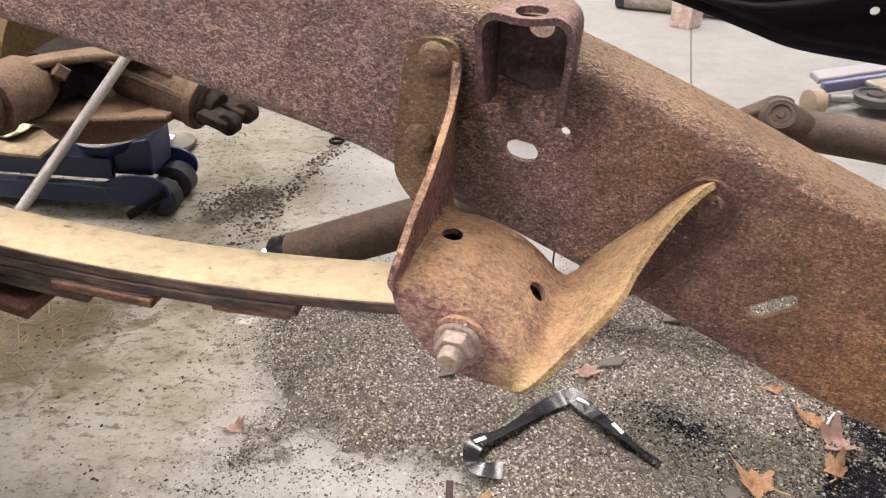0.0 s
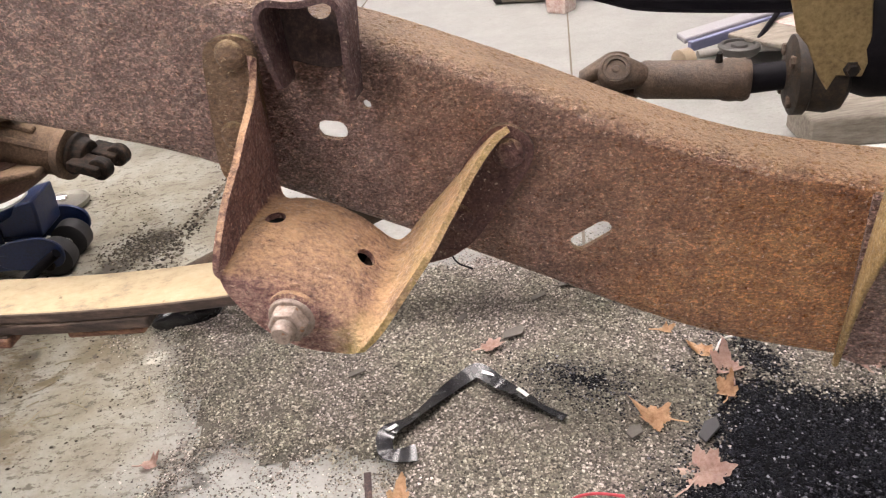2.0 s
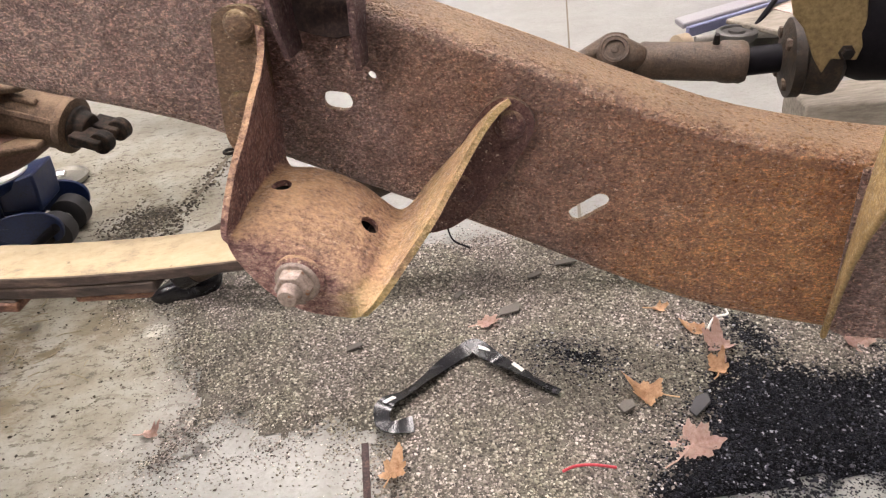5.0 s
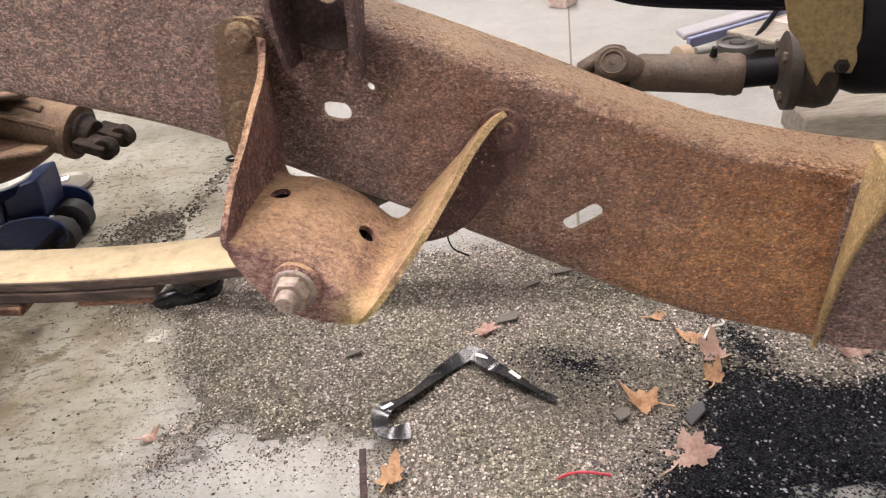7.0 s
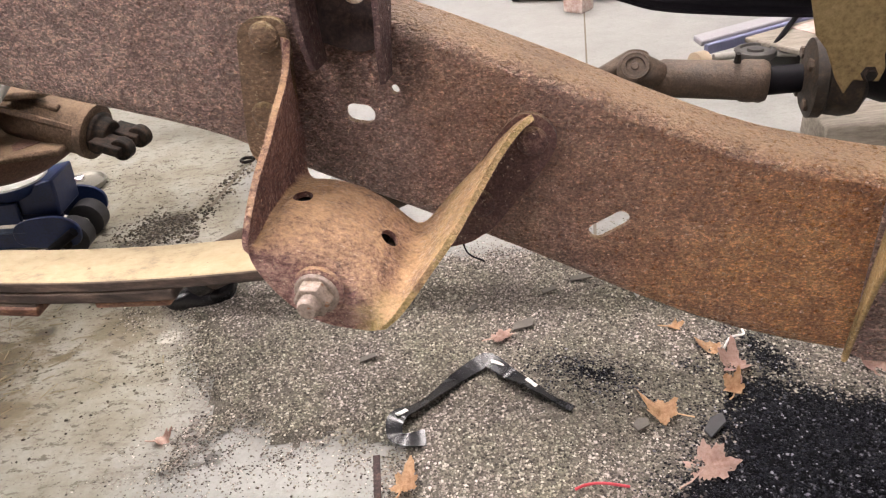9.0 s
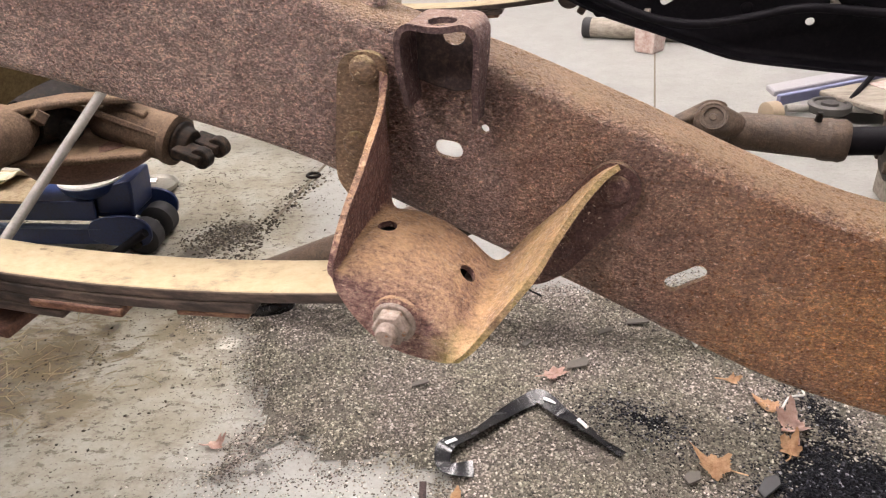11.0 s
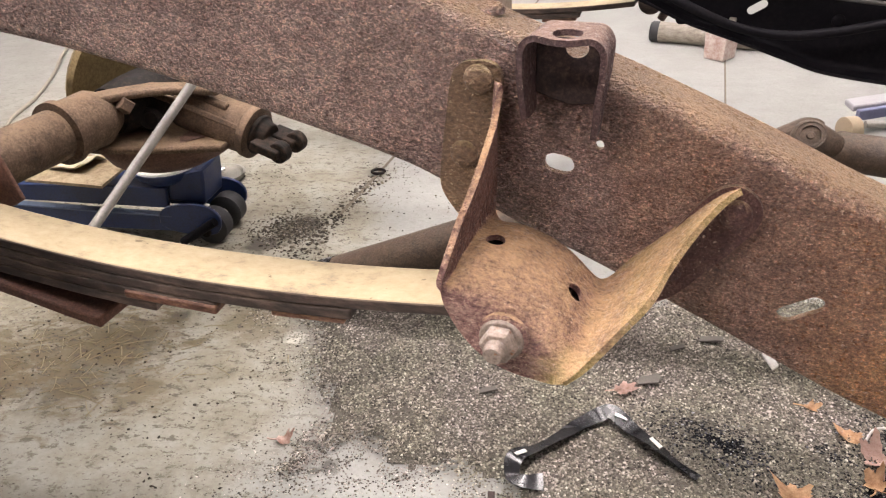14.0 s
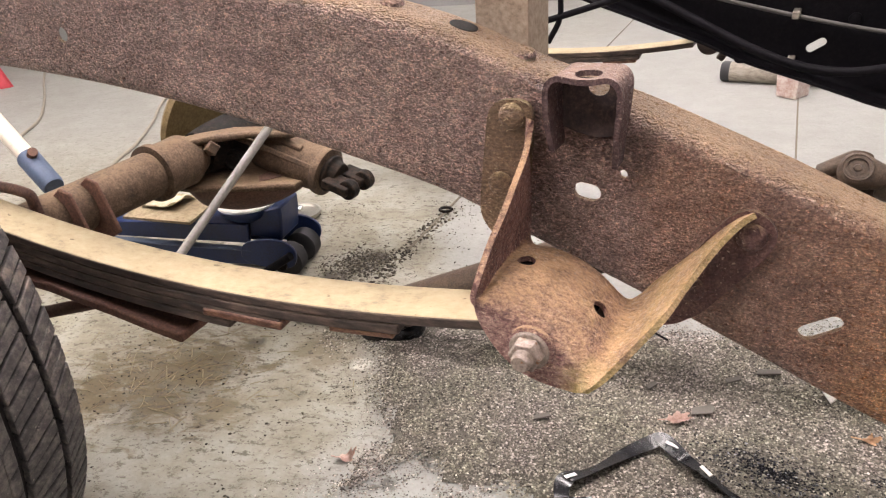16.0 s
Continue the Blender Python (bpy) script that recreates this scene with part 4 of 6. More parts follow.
part("side_plug", lathe(bmesh.new(), (-1.03, 1.09, 0.415), (-0.92, 0.85, 0.43), [(0.024, 0), (0.024, 0.02), (0.017, 0.026), (0.012, 0.02), (0.001, 0.02)], 24), GREASY, axle, "black greasy plug")
d0, d1 = Vector((AX, 1.17, AZ)), Vector((-0.737, 1.166, 0.341))
way = (d1 - d0).normalized()
part("pinion_nose", lathe(bmesh.new(), d0 + way * 0.07, d1, [(0.05, 0), (0.054, 0.04), (0.055, 0.085), (0.052, 0.13), (0.05, 0.152), (0.054, 0.156), (0.054, 0.17), (0.042, 0.172)], 32), RUST_AXLE, axle, "rusty pinion housing", smooth=50)
for side, (h0, h1) in (((0, -0.9, 0.45), (0.066, 0.05)), ((0, 0.9, 0.45), (0.066, 0.05))):
    s = Vector(side)
    s = (s - way * s.dot(way)).normalized()
    bm = bmesh.new()
    pts = [d0 + way * 0.03 + s * 0.05, d0 + way * 0.03 + s * (h0 + 0.035), d0 + way * 0.12 + s * h0, d0 + way * 0.225 + s * h1, d0 + way * 0.225 + s * 0.02]
    t = way.cross(s) * 0.006
    vs = [[bm.verts.new(p + t * q) for p in pts] for q in (-1, 1)]
    bm.faces.new(vs[0])
    bm.faces.new(vs[1])
    for i in range(5):
        bm.faces.new((vs[0][i], vs[0][(i + 1) % 5], vs[1][(i + 1) % 5], vs[1][i]))
    part("rib", bm, RUST_AXLE, axle, "cast stiffening rib", bevel=0.002)
part("top_bar", box(bmesh.new(), tuple(d0 + way * 0.15 + Vector((0, -0.03, 0.048))), (0.1, 0.016, 0.012), (20, 16, 0)), RUST_AXLE, axle, "flat cast bar along the pinion housing", bevel=0.003)
yoke = bmesh.new()
y0 = d0 + way * 0.243
lathe(yoke, y0, d1, [(0.04, 0), (0.042, 0.008), (0.034, 0.012), (0.03, 0.03), (0.001, 0.03)], 28)
s = way.cross(Vector((0, 0, 1))).normalized()
for sign in (1, -1):
    m, length = axes_of(y0 + way * 0.015 + s * 0.028 * sign, y0 + way * 0.076 + s * 0.029 * sign)
    bmesh.ops.create_cube(yoke, size=1, matrix=m @ Matrix.Diagonal((0.05, 0.018, length, 1)))
    cyl(yoke, y0 + way * 0.07 + s * 0.018 * sign, y0 + way * 0.07 + s * 0.041 * sign, 0.021, seg=20)
part("yoke", yoke, GREASY, axle, "black greasy pinion yoke", bevel=0.002)
part("cover", lathe(bmesh.new(), (AX - 0.09, 1.17, AZ + 0.02), (AX - 1, 1.17, AZ + 0.28), [(0.135, 0), (0.137, 0.012), (0.12, 0.03), (0.06, 0.045), (0.001, 0.047)], 32), KHAKI, axle, "rounded differential cover")
part("boss", lathe(bmesh.new(), (AX + 0.035, 1.03, AZ + 0.015), (AX + 1, 0.5, AZ + 0.3), [(0.016, 0), (0.016, 0.036), (0.013, 0.039), (0.001, 0.039)], 4), RUST_AXLE, axle, "square plug boss")
# spring perch brackets on the tube
for v in (0.68, 0.735):
    bm = bmesh.new()
    plate(bm, [(AX - 0.06, 0.43), (AX + 0.03, 0.497), (AX + 0.055, 0.49), (AX + 0.085, 0.40), (AX + 0.03, 0.37)], [], lambda a, b, s: Vector((a, v + 0.007 * s, b)))
    part("perch_plate", bm, RUST_DARK, axle, "rusty perch plate", bevel=0.002)
for v in (0.515, 0.609):
    sweep_pts = [(AX + 0.07, v, 0.40), (AX + 0.07, v, 0.50), (AX + 0.05, v, 0.522), (AX - 0.05, v, 0.522), (AX - 0.07, v, 0.50), (AX - 0.07, v, 0.40)]
    part("u_bolt", sweep(bmesh.new(), spline(sweep_pts, 26), 0.009, 10), RUST_DARK, axle, "rusty U-bolt")


# ---- wheel ----
def wheel(v_in, name, label):
    R, width, c = 0.440, 0.245, Vector((AX, v_in, 0.449))
    t = thing(name, (AX, v_in - width / 2, 0.0), label, "wheel")
    prof = [(0.255, 0.02), (0.30, 0.006), (0.36, -0.004), (0.40, 0.0), (0.42, 0.008), (0.430, 0.02)]
    for i in range(9):
        x = 0.03 + (width - 0.06) * i / 8
        prof.append((0.430 + 0.004 * math.sin(math.pi * i / 8), x))
    prof += [(0.430, width - 0.02), (0.42, width - 0.008), (0.40, width), (0.36, width + 0.004), (0.30, width - 0.006), (0.255, width - 0.02)]
    bm = bmesh.new()
    lathe(bm, c, c - Vector((0, 1, 0)), prof, 96)
    tyre = part("tyre", bm, GROOVE, t, "dusty worn rubber tyre", smooth=50)
    ribs = [(0.002, 0.036), (0.044, 0.088), (0.096, 0.111), (0.135, 0.150), (0.158, 0.202), (0.210, 0.243)]
    verts, faces = [], []
    count = 72
    for ri, (x0, x1) in enumerate(ribs):
        skew = (0.7, 0.95, 0.4, 0.4, 0.95, 0.7)[ri]
        for i in range(count):
            pitch = math.tau / count
            # the middle rib is notched along its sides; the other blocks are cut by a fine sipe
            for f0, f1 in (((0.0, 0.94),) if ri in (2, 3) else ((0.0, 0.425), (0.45, 0.875))):
                a0, da = (i + 0.25 * (ri % 2) + f0) * pitch, (f1 - f0) * pitch
                b = len(verts)
                for lift in (0.426, None):
                    for x, a in ((x0, a0), (x1, a0 + skew * pitch * 0.9), (x1, a0 + da + skew * pitch * 0.9), (x0, a0 + da)):
                        edge = min(x, width - x)
                        crown = 0.4465 - (0.016 * max(0, (0.05 - edge) / 0.05) ** 1.6) - (0.002 if ri in (2, 3) else 0)
                        rr = (crown - 0.012) if lift else crown
                        verts.append(c + Vector((rr * math.sin(a), -x, rr * math.cos(a))))
                faces += [(b + 4, b + 5, b + 6, b + 7), (b, b + 1, b + 5, b + 4), (b + 1, b + 2, b + 6, b + 5), (b + 2, b + 3, b + 7, b + 6), (b + 3, b, b + 4, b + 7)]
    me_bm = bmesh.new()
    vs = [me_bm.verts.new(p) for p in verts]
    for f in faces:
        me_bm.faces.new([vs[i] for i in f])
    part("tread", me_bm, TYRE, tyre, "worn tread blocks with brown dust", smooth=0, bevel=0.0015)
    part("middle_rib", lathe(bmesh.new(), c, c - Vector((0, 1, 0)), [(0.43, 0.1105), (0.4441, 0.1115), (0.4443, 0.123), (0.4441, 0.1345), (0.43, 0.1355)], 144), TYRE, tyre, "smooth worn middle rib", smooth=30)
    rim = bmesh.new()
    lathe(rim, c - Vector((0, 0.03, 0)), c - Vector((0, 1, 0)), [(0.26, 0), (0.255, 0.02), (0.235, 0.03), (0.225, 0.1), (0.16, 0.12), (0.001, 0.12)], 48)
    part("rim", rim, RUST_DARK, t, "rusty steel wheel rim")
    return t


wheel(0.366, "wheel", "dusty black road wheel standing on the floor beside the spring")

# brake rod leaning behind the spring
rod = thing("brake_rod", (-0.83, 0.70, 0.3), "thin grey steel rod slanting down behind the leaf spring", "rod")
part("bar", cyl(bmesh.new(), (-0.772, 0.965, 0.58), (-0.845, 0.66, 0.352), 0.0078, seg=14), GREY_ROD, rod)
bar = thing("shock_absorber", (-0.86, 0.60, 0.2), "dark rusty shock absorber below the spring", "shock absorber")
part("rod", cyl(bmesh.new(), (-0.76, 0.60, 0.40), (-1.16, 0.585, 0.27), 0.011, seg=14), RUST_DARK, bar)
part("lower_eye", lathe(bmesh.new(), (-1.17, 0.57, 0.265), (-1.17, 1, 0.265), [(0.022, 0), (0.022, 0.03), (0.001, 0.03)], 20), RUST_DARK, bar)

# ---- drive shaft ----
front = thing("slip_joint_shaft", (0.3, 1.2, 0.41), "rusty brown slip joint and universal joint of the drive shaft", "drive shaft")
s0, s1 = Vector((0.149, 1.235, 0.440)), Vector((0.352, 1.235, 0.430))
w = (s1 - s0).normalized()
ax1 = Vector((0, -0.75, 0.66)).normalized()
part("slip_tube", lathe(bmesh.new(), s0 + w * 0.03, s1, [(0.024, 0), (0.0305, 0.014), (0.031, 0.02), (0.0305, 0.028), (0.0315, 0.136), (0.0335, 0.138), (0.0345, 0.15), (0.0335, 0.16), (0.0345, 0.168), (0.031, 0.176), (0.02, 0.177)], 32), RUST_SHAFT, front, "rusty slip tube", smooth=50)
for sign in (1, -1):
    # rounded ears of the yoke on the tube, and of the one that reaches back
    c = s0 + ax1 * 0.036 * sign
    bm = hull(bmesh.new(), (c - ax1 * 0.011, ax1, 0.029), (c + ax1 * 0.005, ax1, 0.028), (c + ax1 * 0.009, ax1, 0.024), (s0 + w * 0.05 + ax1 * 0.014 * sign, w, 0.017), (s0 + w * 0.056 + ax1 * 0.008 * sign, w, 0.014))
    part("yoke_ear", bm, RUST_SHAFT, front, "forged yoke ear", smooth=50)
ax2 = ax1.cross(w).normalized()
for sign in (1, -1):
    c = s0 + ax2 * 0.034 * sign
    bm = hull(bmesh.new(), (c - ax2 * 0.009, ax2, 0.022), (c + ax2 * 0.006, ax2, 0.021), (s0 - w * 0.06 - Vector((0, 0, 0.012)) + ax2 * 0.01 * sign, w, 0.016))
    part("yoke_ear", bm, RUST_SHAFT, front, "forged yoke ear", smooth=50)
part("bearing_cap", lathe(bmesh.new(), s0 - ax1 * 0.052, s0 + ax1, [(0.018, 0), (0.018, 0.098), (0.0195, 0.0985), (0.0195, 0.1005), (0.0155, 0.1005), (0.015, 0.097), (0.007, 0.0965), (0.005, 0.099), (0.001, 0.0995)], 28), RUST_SHAFT, front, "round bearing cap with a snap ring")
ring = bmesh.new()
lathe(ring, s0 + ax1 * 0.0445, s0 + ax1, [(0.0235, 0), (0.024, 0.002), (0.022, 0.004), (0.02, 0.003), (0.02, -0.002)], 28)
part("cap_ring", ring, RUST_SHAFT, front, "rusty ring round the cap")
part("grease_nipple", cyl(bmesh.new(), s0 + w * 0.157 + Vector((0, -0.012, 0.034)), s0 + w * 0.157 + Vector((0, -0.016, 0.049)), 0.006, 0.004, 12), GREASY, front)
part("spline_shaft", cyl(bmesh.new(), s1, (0.42, 1.235, 0.436), 0.0225, seg=28), BLACK_PAINT, front, "dark splined shaft")

rear = thing("drive_shaft", (-0.7, 1.26, 0.01), "rusty brown drive shaft tube drooping from the joint", "drive shaft")
e0, e1 = Vector((0.13, 1.237, 0.436)), Vector((-0.69, 1.115, 0.089))
w2 = (e1 - e0).normalized()
L = (e1 - e0).length
part("tube", lathe(bmesh.new(), e0, e1, [(0.008, 0), (0.012, 0.08), (0.02, 0.14), (0.043, 0.2), (0.0445, L * 0.5), (0.0445, L - 0.03), (0.042, L - 0.025), (0.042, L)], 32), RUST_SHAFT, rear, "rusty tube")
part("end_ring", lathe(bmesh.new(), e1 - w2 * 0.03, e1 + w2, [(0.0455, 0), (0.0465, 0.02), (0.0465, 0.036), (0.038, 0.04), (0.036, 0.028), (0.001, 0.027)], 32), BLACK_PLASTIC, rear, "black end ring with a bright slit")
part("clip", box(bmesh.new(), tuple(e1 + w2 * 0.02 + Vector((0.0, -0.032, 0.034))), (0.006, 0.006, 0.03), (20, 25, 0)), CHROME, rear, "bright metal clip")

# ---- gearbox end, mount and brake drum ----
gear = thing("transfer_case", (0.6, 1.22, 0.40), "dark greasy transfer case with a round output flange", "gearbox")
part("flange", lathe(bmesh.new(), (0.405, 1.235, 0.434), (1, 1.235, 0.434), [(0.024, 0), (0.03, 0.004), (0.05, 0.006), (0.062, 0.012), (0.062, 0.028), (0.056, 0.032), (0.06, 0.06), (0.056, 0.08), (0.04, 0.09)], 40), FLANGE, gear, "rusty round output flange", smooth=45)
part("case", lathe(bmesh.new(), (0.475, 1.26, 0.49), (1.5, 1.26, 0.49), [(0.06, 0), (0.085, 0.01), (0.10, 0.05), (0.10, 0.26), (0.13, 0.30), (0.13, 0.7), (0.1, 0.72)], 32), BLACK_PAINT, gear, "dark casing", smooth=45)
for k in range(4):
    a = math.tau * (k + 0.5) / 4
    p = Vector((0.412, 1.235 + 0.045 * math.cos(a), 0.434 + 0.045 * math.sin(a)))
    part("bolt", lathe(bmesh.new(), p + Vector((0.008, 0, 0)), p - Vector((1, 0, 0)), [(0.01, 0), (0.01, 0.012), (0.008, 0.014), (0.001, 0.014)], 6), RUST_SHAFT, gear)

mount = thing("mount_bracket", (0.5, 1.15, 0.42), "khaki dusty folded steel mount bracket above the output flange", "bracket")
bm = bmesh.new()
plate(bm, [(0.375, 0.62), (0.402, 0.52), (0.419, 0.50), (0.439, 0.454), (0.454, 0.430), (0.464, 0.452), (0.499, 0.449), (0.507, 0.48), (0.494, 0.58), (0.49, 0.70), (0.36, 0.70)], [oval(0.43, 0.592, 0.012, 0.009), oval(0.483, 0.462, 0.006, 0.006)], lambda a, b, s: Vector((a, 1.17 + 0.006 * s, b)))
part("front_plate", bm, KHAKI, mount, bevel=0.002)
part("side_plate", plate(bmesh.new(), [(1.17, 0.45), (1.27, 0.46), (1.29, 0.70), (1.17, 0.70)], [], lambda a, b, s: Vector((0.497 - 0.006 * s + 0.03 * (0.58 - b) * 0, a, b))), KHAKI, mount, bevel=0.002)
part("bolt", lathe(bmesh.new(), (0.483, 1.18, 0.462), (0.483, 0.5, 0.462), [(0.012, 0), (0.012, 0.012), (0.008, 0.014), (0.008, 0.022), (0.001, 0.022)], 6), GREASY, mount)
part("angle_strip", plate(bmesh.new(), [(0.50, 0.62), (0.56, 0.50), (0.58, 0.52), (0.53, 0.70), (0.49, 0.70)], [], lambda a, b, s: Vector((a, 1.14 + 0.008 * s, b))), RUST_SHAFT, mount, "dusty brown angled strip", bevel=0.002)

# cross bracket further along the near rail
gusset = thing("gusset", (0.4, 0.6, 0.34), "rusty folded gusset riveted on the rail's web", "bracket")
part("foot", plate(bmesh.new(), [(0.356, 0.54), (0.353, 0.36), (0.37, 0.352), (0.6, 0.34), (0.6, 0.535), (0.39, 0.54)], [], lambda a, b, s: Vector((a, 0.6425 - 0.005 * s, b))), RUST, gusset, bevel=0.0025)
part("folded_wall", plate(bmesh.new(), [(0.638, 0.352), (0.633, 0.351), (0.624, 0.40), (0.612, 0.45), (0.594, 0.495), (0.578, 0.535), (0.574, 0.56), (0.6, 0.577), (0.638, 0.579)], [], lambda a, b, s: Vector((0.348 + 0.03 * (b - 0.35) + 0.12 * max(0, b - 0.49) + 0.006 * s, a, b))), RUST_OCHRE, gusset, "ochre-rusted folded wall", bevel=0.0025)
for u, z in ((0.43, 0.50), (0.43, 0.40), (0.54, 0.45)):
    part("rivet", rivet(bmesh.new(), (u, 0.6375, z), (0, -1, 0)), RUST, gusset)

# lines along the far rail
for name, pts, r, mat, label in (
    ("brake_line", [(-0.6, 1.84, 0.74), (-0.2, 1.83, 0.64), (0.1, 1.83, 0.575), (0.3, 1.83, 0.55), (0.6, 1.83, 0.54), (1.0, 1.83, 0.54)], 0.005, DARK_STEEL, "thin dull steel brake line along the far rail"),
    ("wiring_loom", [(-0.45, 1.84, 0.70), (-0.2, 1.83, 0.575), (-0.08, 1.82, 0.52), (0.02, 1.82, 0.485), (0.12, 1.82, 0.475), (0.22, 1.82, 0.49), (0.35, 1.82, 0.515), (0.6, 1.82, 0.50), (1.0, 1.82, 0.5)], 0.011, BLACK_PAINT, "black wiring loom sagging along the far rail"),
):
    t = thing(name, pts[0], label, name.replace("_", " "))
    part("line", sweep(bmesh.new(), spline(pts, 60), r, 10), mat, t)
    for u in (0.0, 0.4):
        z = min(spline(pts, 60), key=lambda q: abs(q.x - u)).z
        part("clamp", box(bmesh.new(), (u, 1.85, z), (0.016, 0.06, 0.016)), WOOD, t, "small pale clip", bevel=0.002)

for pts, r in (([(-0.523, 1.75, 0.72), (-0.523, 1.75, 0.65), (-0.526, 1.75, 0.596), (-0.556, 1.75, 0.54)], 0.007), ([(-0.64, 1.75, 0.57), (-0.5, 1.75, 0.61), (-0.394, 1.75, 0.642), (-0.3, 1.76, 0.67)], 0.008)):
    t = thing("brake_hose", pts[0], "black rubber hose hanging by the far frame rail", "hose", RAIL, "brake hoses")
    part("hose", sweep(bmesh.new(), spline(pts, 24), r, 10), BLACK_PAINT, t)

# ---- floor jack ----
jack = thing("floor_jack", (-0.9, 1.5, 0), "dark blue trolley jack under the axle with cream tube handle", "floor jack", ROOM)
J0, J1 = Vector((-0.675, 1.64, 0)), Vector((-1.6, 1.715, 0))
jd = (J1 - J0).normalized()
jn = Vector((-jd.y, jd.x, 0))


def jp(along, across, z):
    return J0 + jd * along + jn * across + Vector((0, 0, z))


for side in (-1, 1):
    # a low rail, and a rounded cheek over the front wheel
    part("side_rail", plate(bmesh.new(), [(0.10, 0.036), (0.10, 0.08), (0.3, 0.084), (0.85, 0.10), (0.95, 0.08), (0.93, 0.05), (0.85, 0.036)], [], lambda a, b, s: jp(a, side * (0.07 + 0.009 * s), b)), BLUE, jack, bevel=0.003)
    part("rail_lip", plate(bmesh.new(), [(0.105, 0.078), (0.3, 0.0825), (0.85, 0.0985), (0.85, 0.1025), (0.3, 0.0865), (0.105, 0.082)], [], lambda a, b, s: jp(a, side * (0.062 + 0.024 * s), b)), BLUE_LIGHT, jack, "pale worn edge of the rail", bevel=0.001)
    part("cheek", plate(bmesh.new(), rounded([(0.14, 0.04), (0.14, 0.098), (0.08, 0.116), (0.02, 0.116), (-0.02, 0.092), (-0.018, 0.05), (0.01, 0.03)]), [], lambda a, b, s: jp(a, side * (0.077 + 0.009 * s), b)), BLUE, jack, "rounded blue cheek over the front wheel", bevel=0.003)
    w0 = jp(0.022, side * 0.045, 0.043)
    wheel_part = part("front_wheel", lathe(bmesh.new(), w0 - jn * 0.025, w0 + jn, [(0.015, 0), (0.035, 0.0), (0.043, 0.005), (0.043, 0.045), (0.035, 0.05), (0.015, 0.05)], 32), BLACK_RUBBER, jack, "dark steel front wheel")
    part("hub", lathe(bmesh.new(), w0 - jn * 0.03, w0 + jn, [(0.012, 0), (0.012, 0.06), (0.009, 0.063), (0.001, 0.063)], 16), GREY_ROD, wheel_part, "bright axle end")
    part("rear_caster", lathe(bmesh.new(), jp(0.88, side * 0.14, 0.035), jp(0.88, side * 0.14 + 0.5, 0.035), [(0.01, -0.015), (0.035, -0.012), (0.035, 0.012), (0.01, 0.015)], 24), BLACK_RUBBER, jack)
part("cross_axle", cyl(bmesh.new(), jp(0.022, -0.09, 0.043), jp(0.022, 0.092, 0.043), 0.012, seg=14), GREASY, jack)
bm = bmesh.new()
for side in (-1, 1):
    plate(bm, [(0.12, 0.094), (0.118, 0.148), (0.3, 0.147), (0.66, 0.14), (0.7, 0.10)], [], lambda a, b, s: jp(a, side * (0.055 + 0.012 * s), b))
plate(bm, [(0.118, -0.06), (0.66, -0.06), (0.66, 0.06), (0.118, 0.06)], [], lambda a, b, s: jp(a, b, 0.14 + 0.006 * s - 0.012 * (a - 0.118)))
part("lift_arm", bm, BLUE, jack, "dark blue lifting arm", bevel=0.003)
bm = bmesh.new()
plate(bm, [(0.03, 0.10), (0.022, 0.158), (0.02, 0.196), (0.05, 0.19), (0.12, 0.172), (0.126, 0.11)], [], lambda a, b, s: jp(a, -0.055 + 0.11 * s, b))
part("saddle_post", bm, BLUE, jack, "dark blue block that carries the saddle", bevel=0.005)
c = jp(0.135, 0.015, 0.115)
part("saddle", lathe(bmesh.new(), c, c + Vector((0, 0, 1)), [(0.035, 0), (0.04, 0.03), (0.07, 0.05), (0.082, 0.072), (0.075, 0.074), (0.06, 0.06), (0.001, 0.055)], 32), BLUE, jack, "blue cupped saddle")
part("saddle_pad", lathe(bmesh.new(), c + Vector((0, 0, 0.062)), c + Vector((0, 0, 1)), [(0.074, 0), (0.08, 0.008), (0.078, 0.015), (0.07, 0.016), (0.001, 0.012)], 32), WHITE, jack, "worn white rubber pad rim")
part("link", cyl(bmesh.new(), jp(0.085, 0.095, 0.016), jp(-0.01, 0.097, 0.078), 0.011, seg=14), BLACK_PAINT, jack, "slanting link bar")
h0, h1 = Vector((-1.235, 1.44, 0.35)), Vector((-1.60, 1.66, 0.57))
hd = (h1 - h0).normalized()
handle = part("handle", cyl(bmesh.new(), h0 + hd * 0.05, h0 + hd * 1.7, 0.022, seg=24), CREAM_PAINT, jack, "cream painted tube handle")
part("socket", lathe(bmesh.new(), h0 - hd * 0.06, h1, [(0.024, 0), (0.027, 0.01), (0.028, 0.12), (0.026, 0.125), (0.0215, 0.125)], 24), BLUE_LIGHT, jack, "pale worn blue handle socket")
part("set_screw", cyl(bmesh.new(), h0 + hd * 0.05, h0 + hd * 0.05 + Vector((0.03, -0.02, 0.03)), 0.012, seg=12), RUST_DARK, jack)

rag = thing("cardboard_sheet", (-1.0, 1.58, 0.19), "soiled cardboard with crumpled paper lying on the jack", "cardboard", ROOM)
part("sheet", box(bmesh.new(), (-1.0, 1.585, 0.195), (0.2, 0.15, 0.007), (3, 2, -6)), CARD, rag)
bm = bmesh.new()
bmesh.ops.create_grid(bm, x_segments=18, y_segments=14, size=0.5, matrix=pose(-1.02, 1.60, 0.212, 0, 0, -10) @ Matrix.Diagonal((0.12, 0.08, 1, 1)))
for v in bm.verts:
    v.co.z += 0.018 * noise.noise(v.co * 26)
bmesh.ops.solidify(bm, geom=bm.faces[:], thickness=0.003)
part("paper", bm, PAPER, rag, "crumpled cream paper", smooth=30)

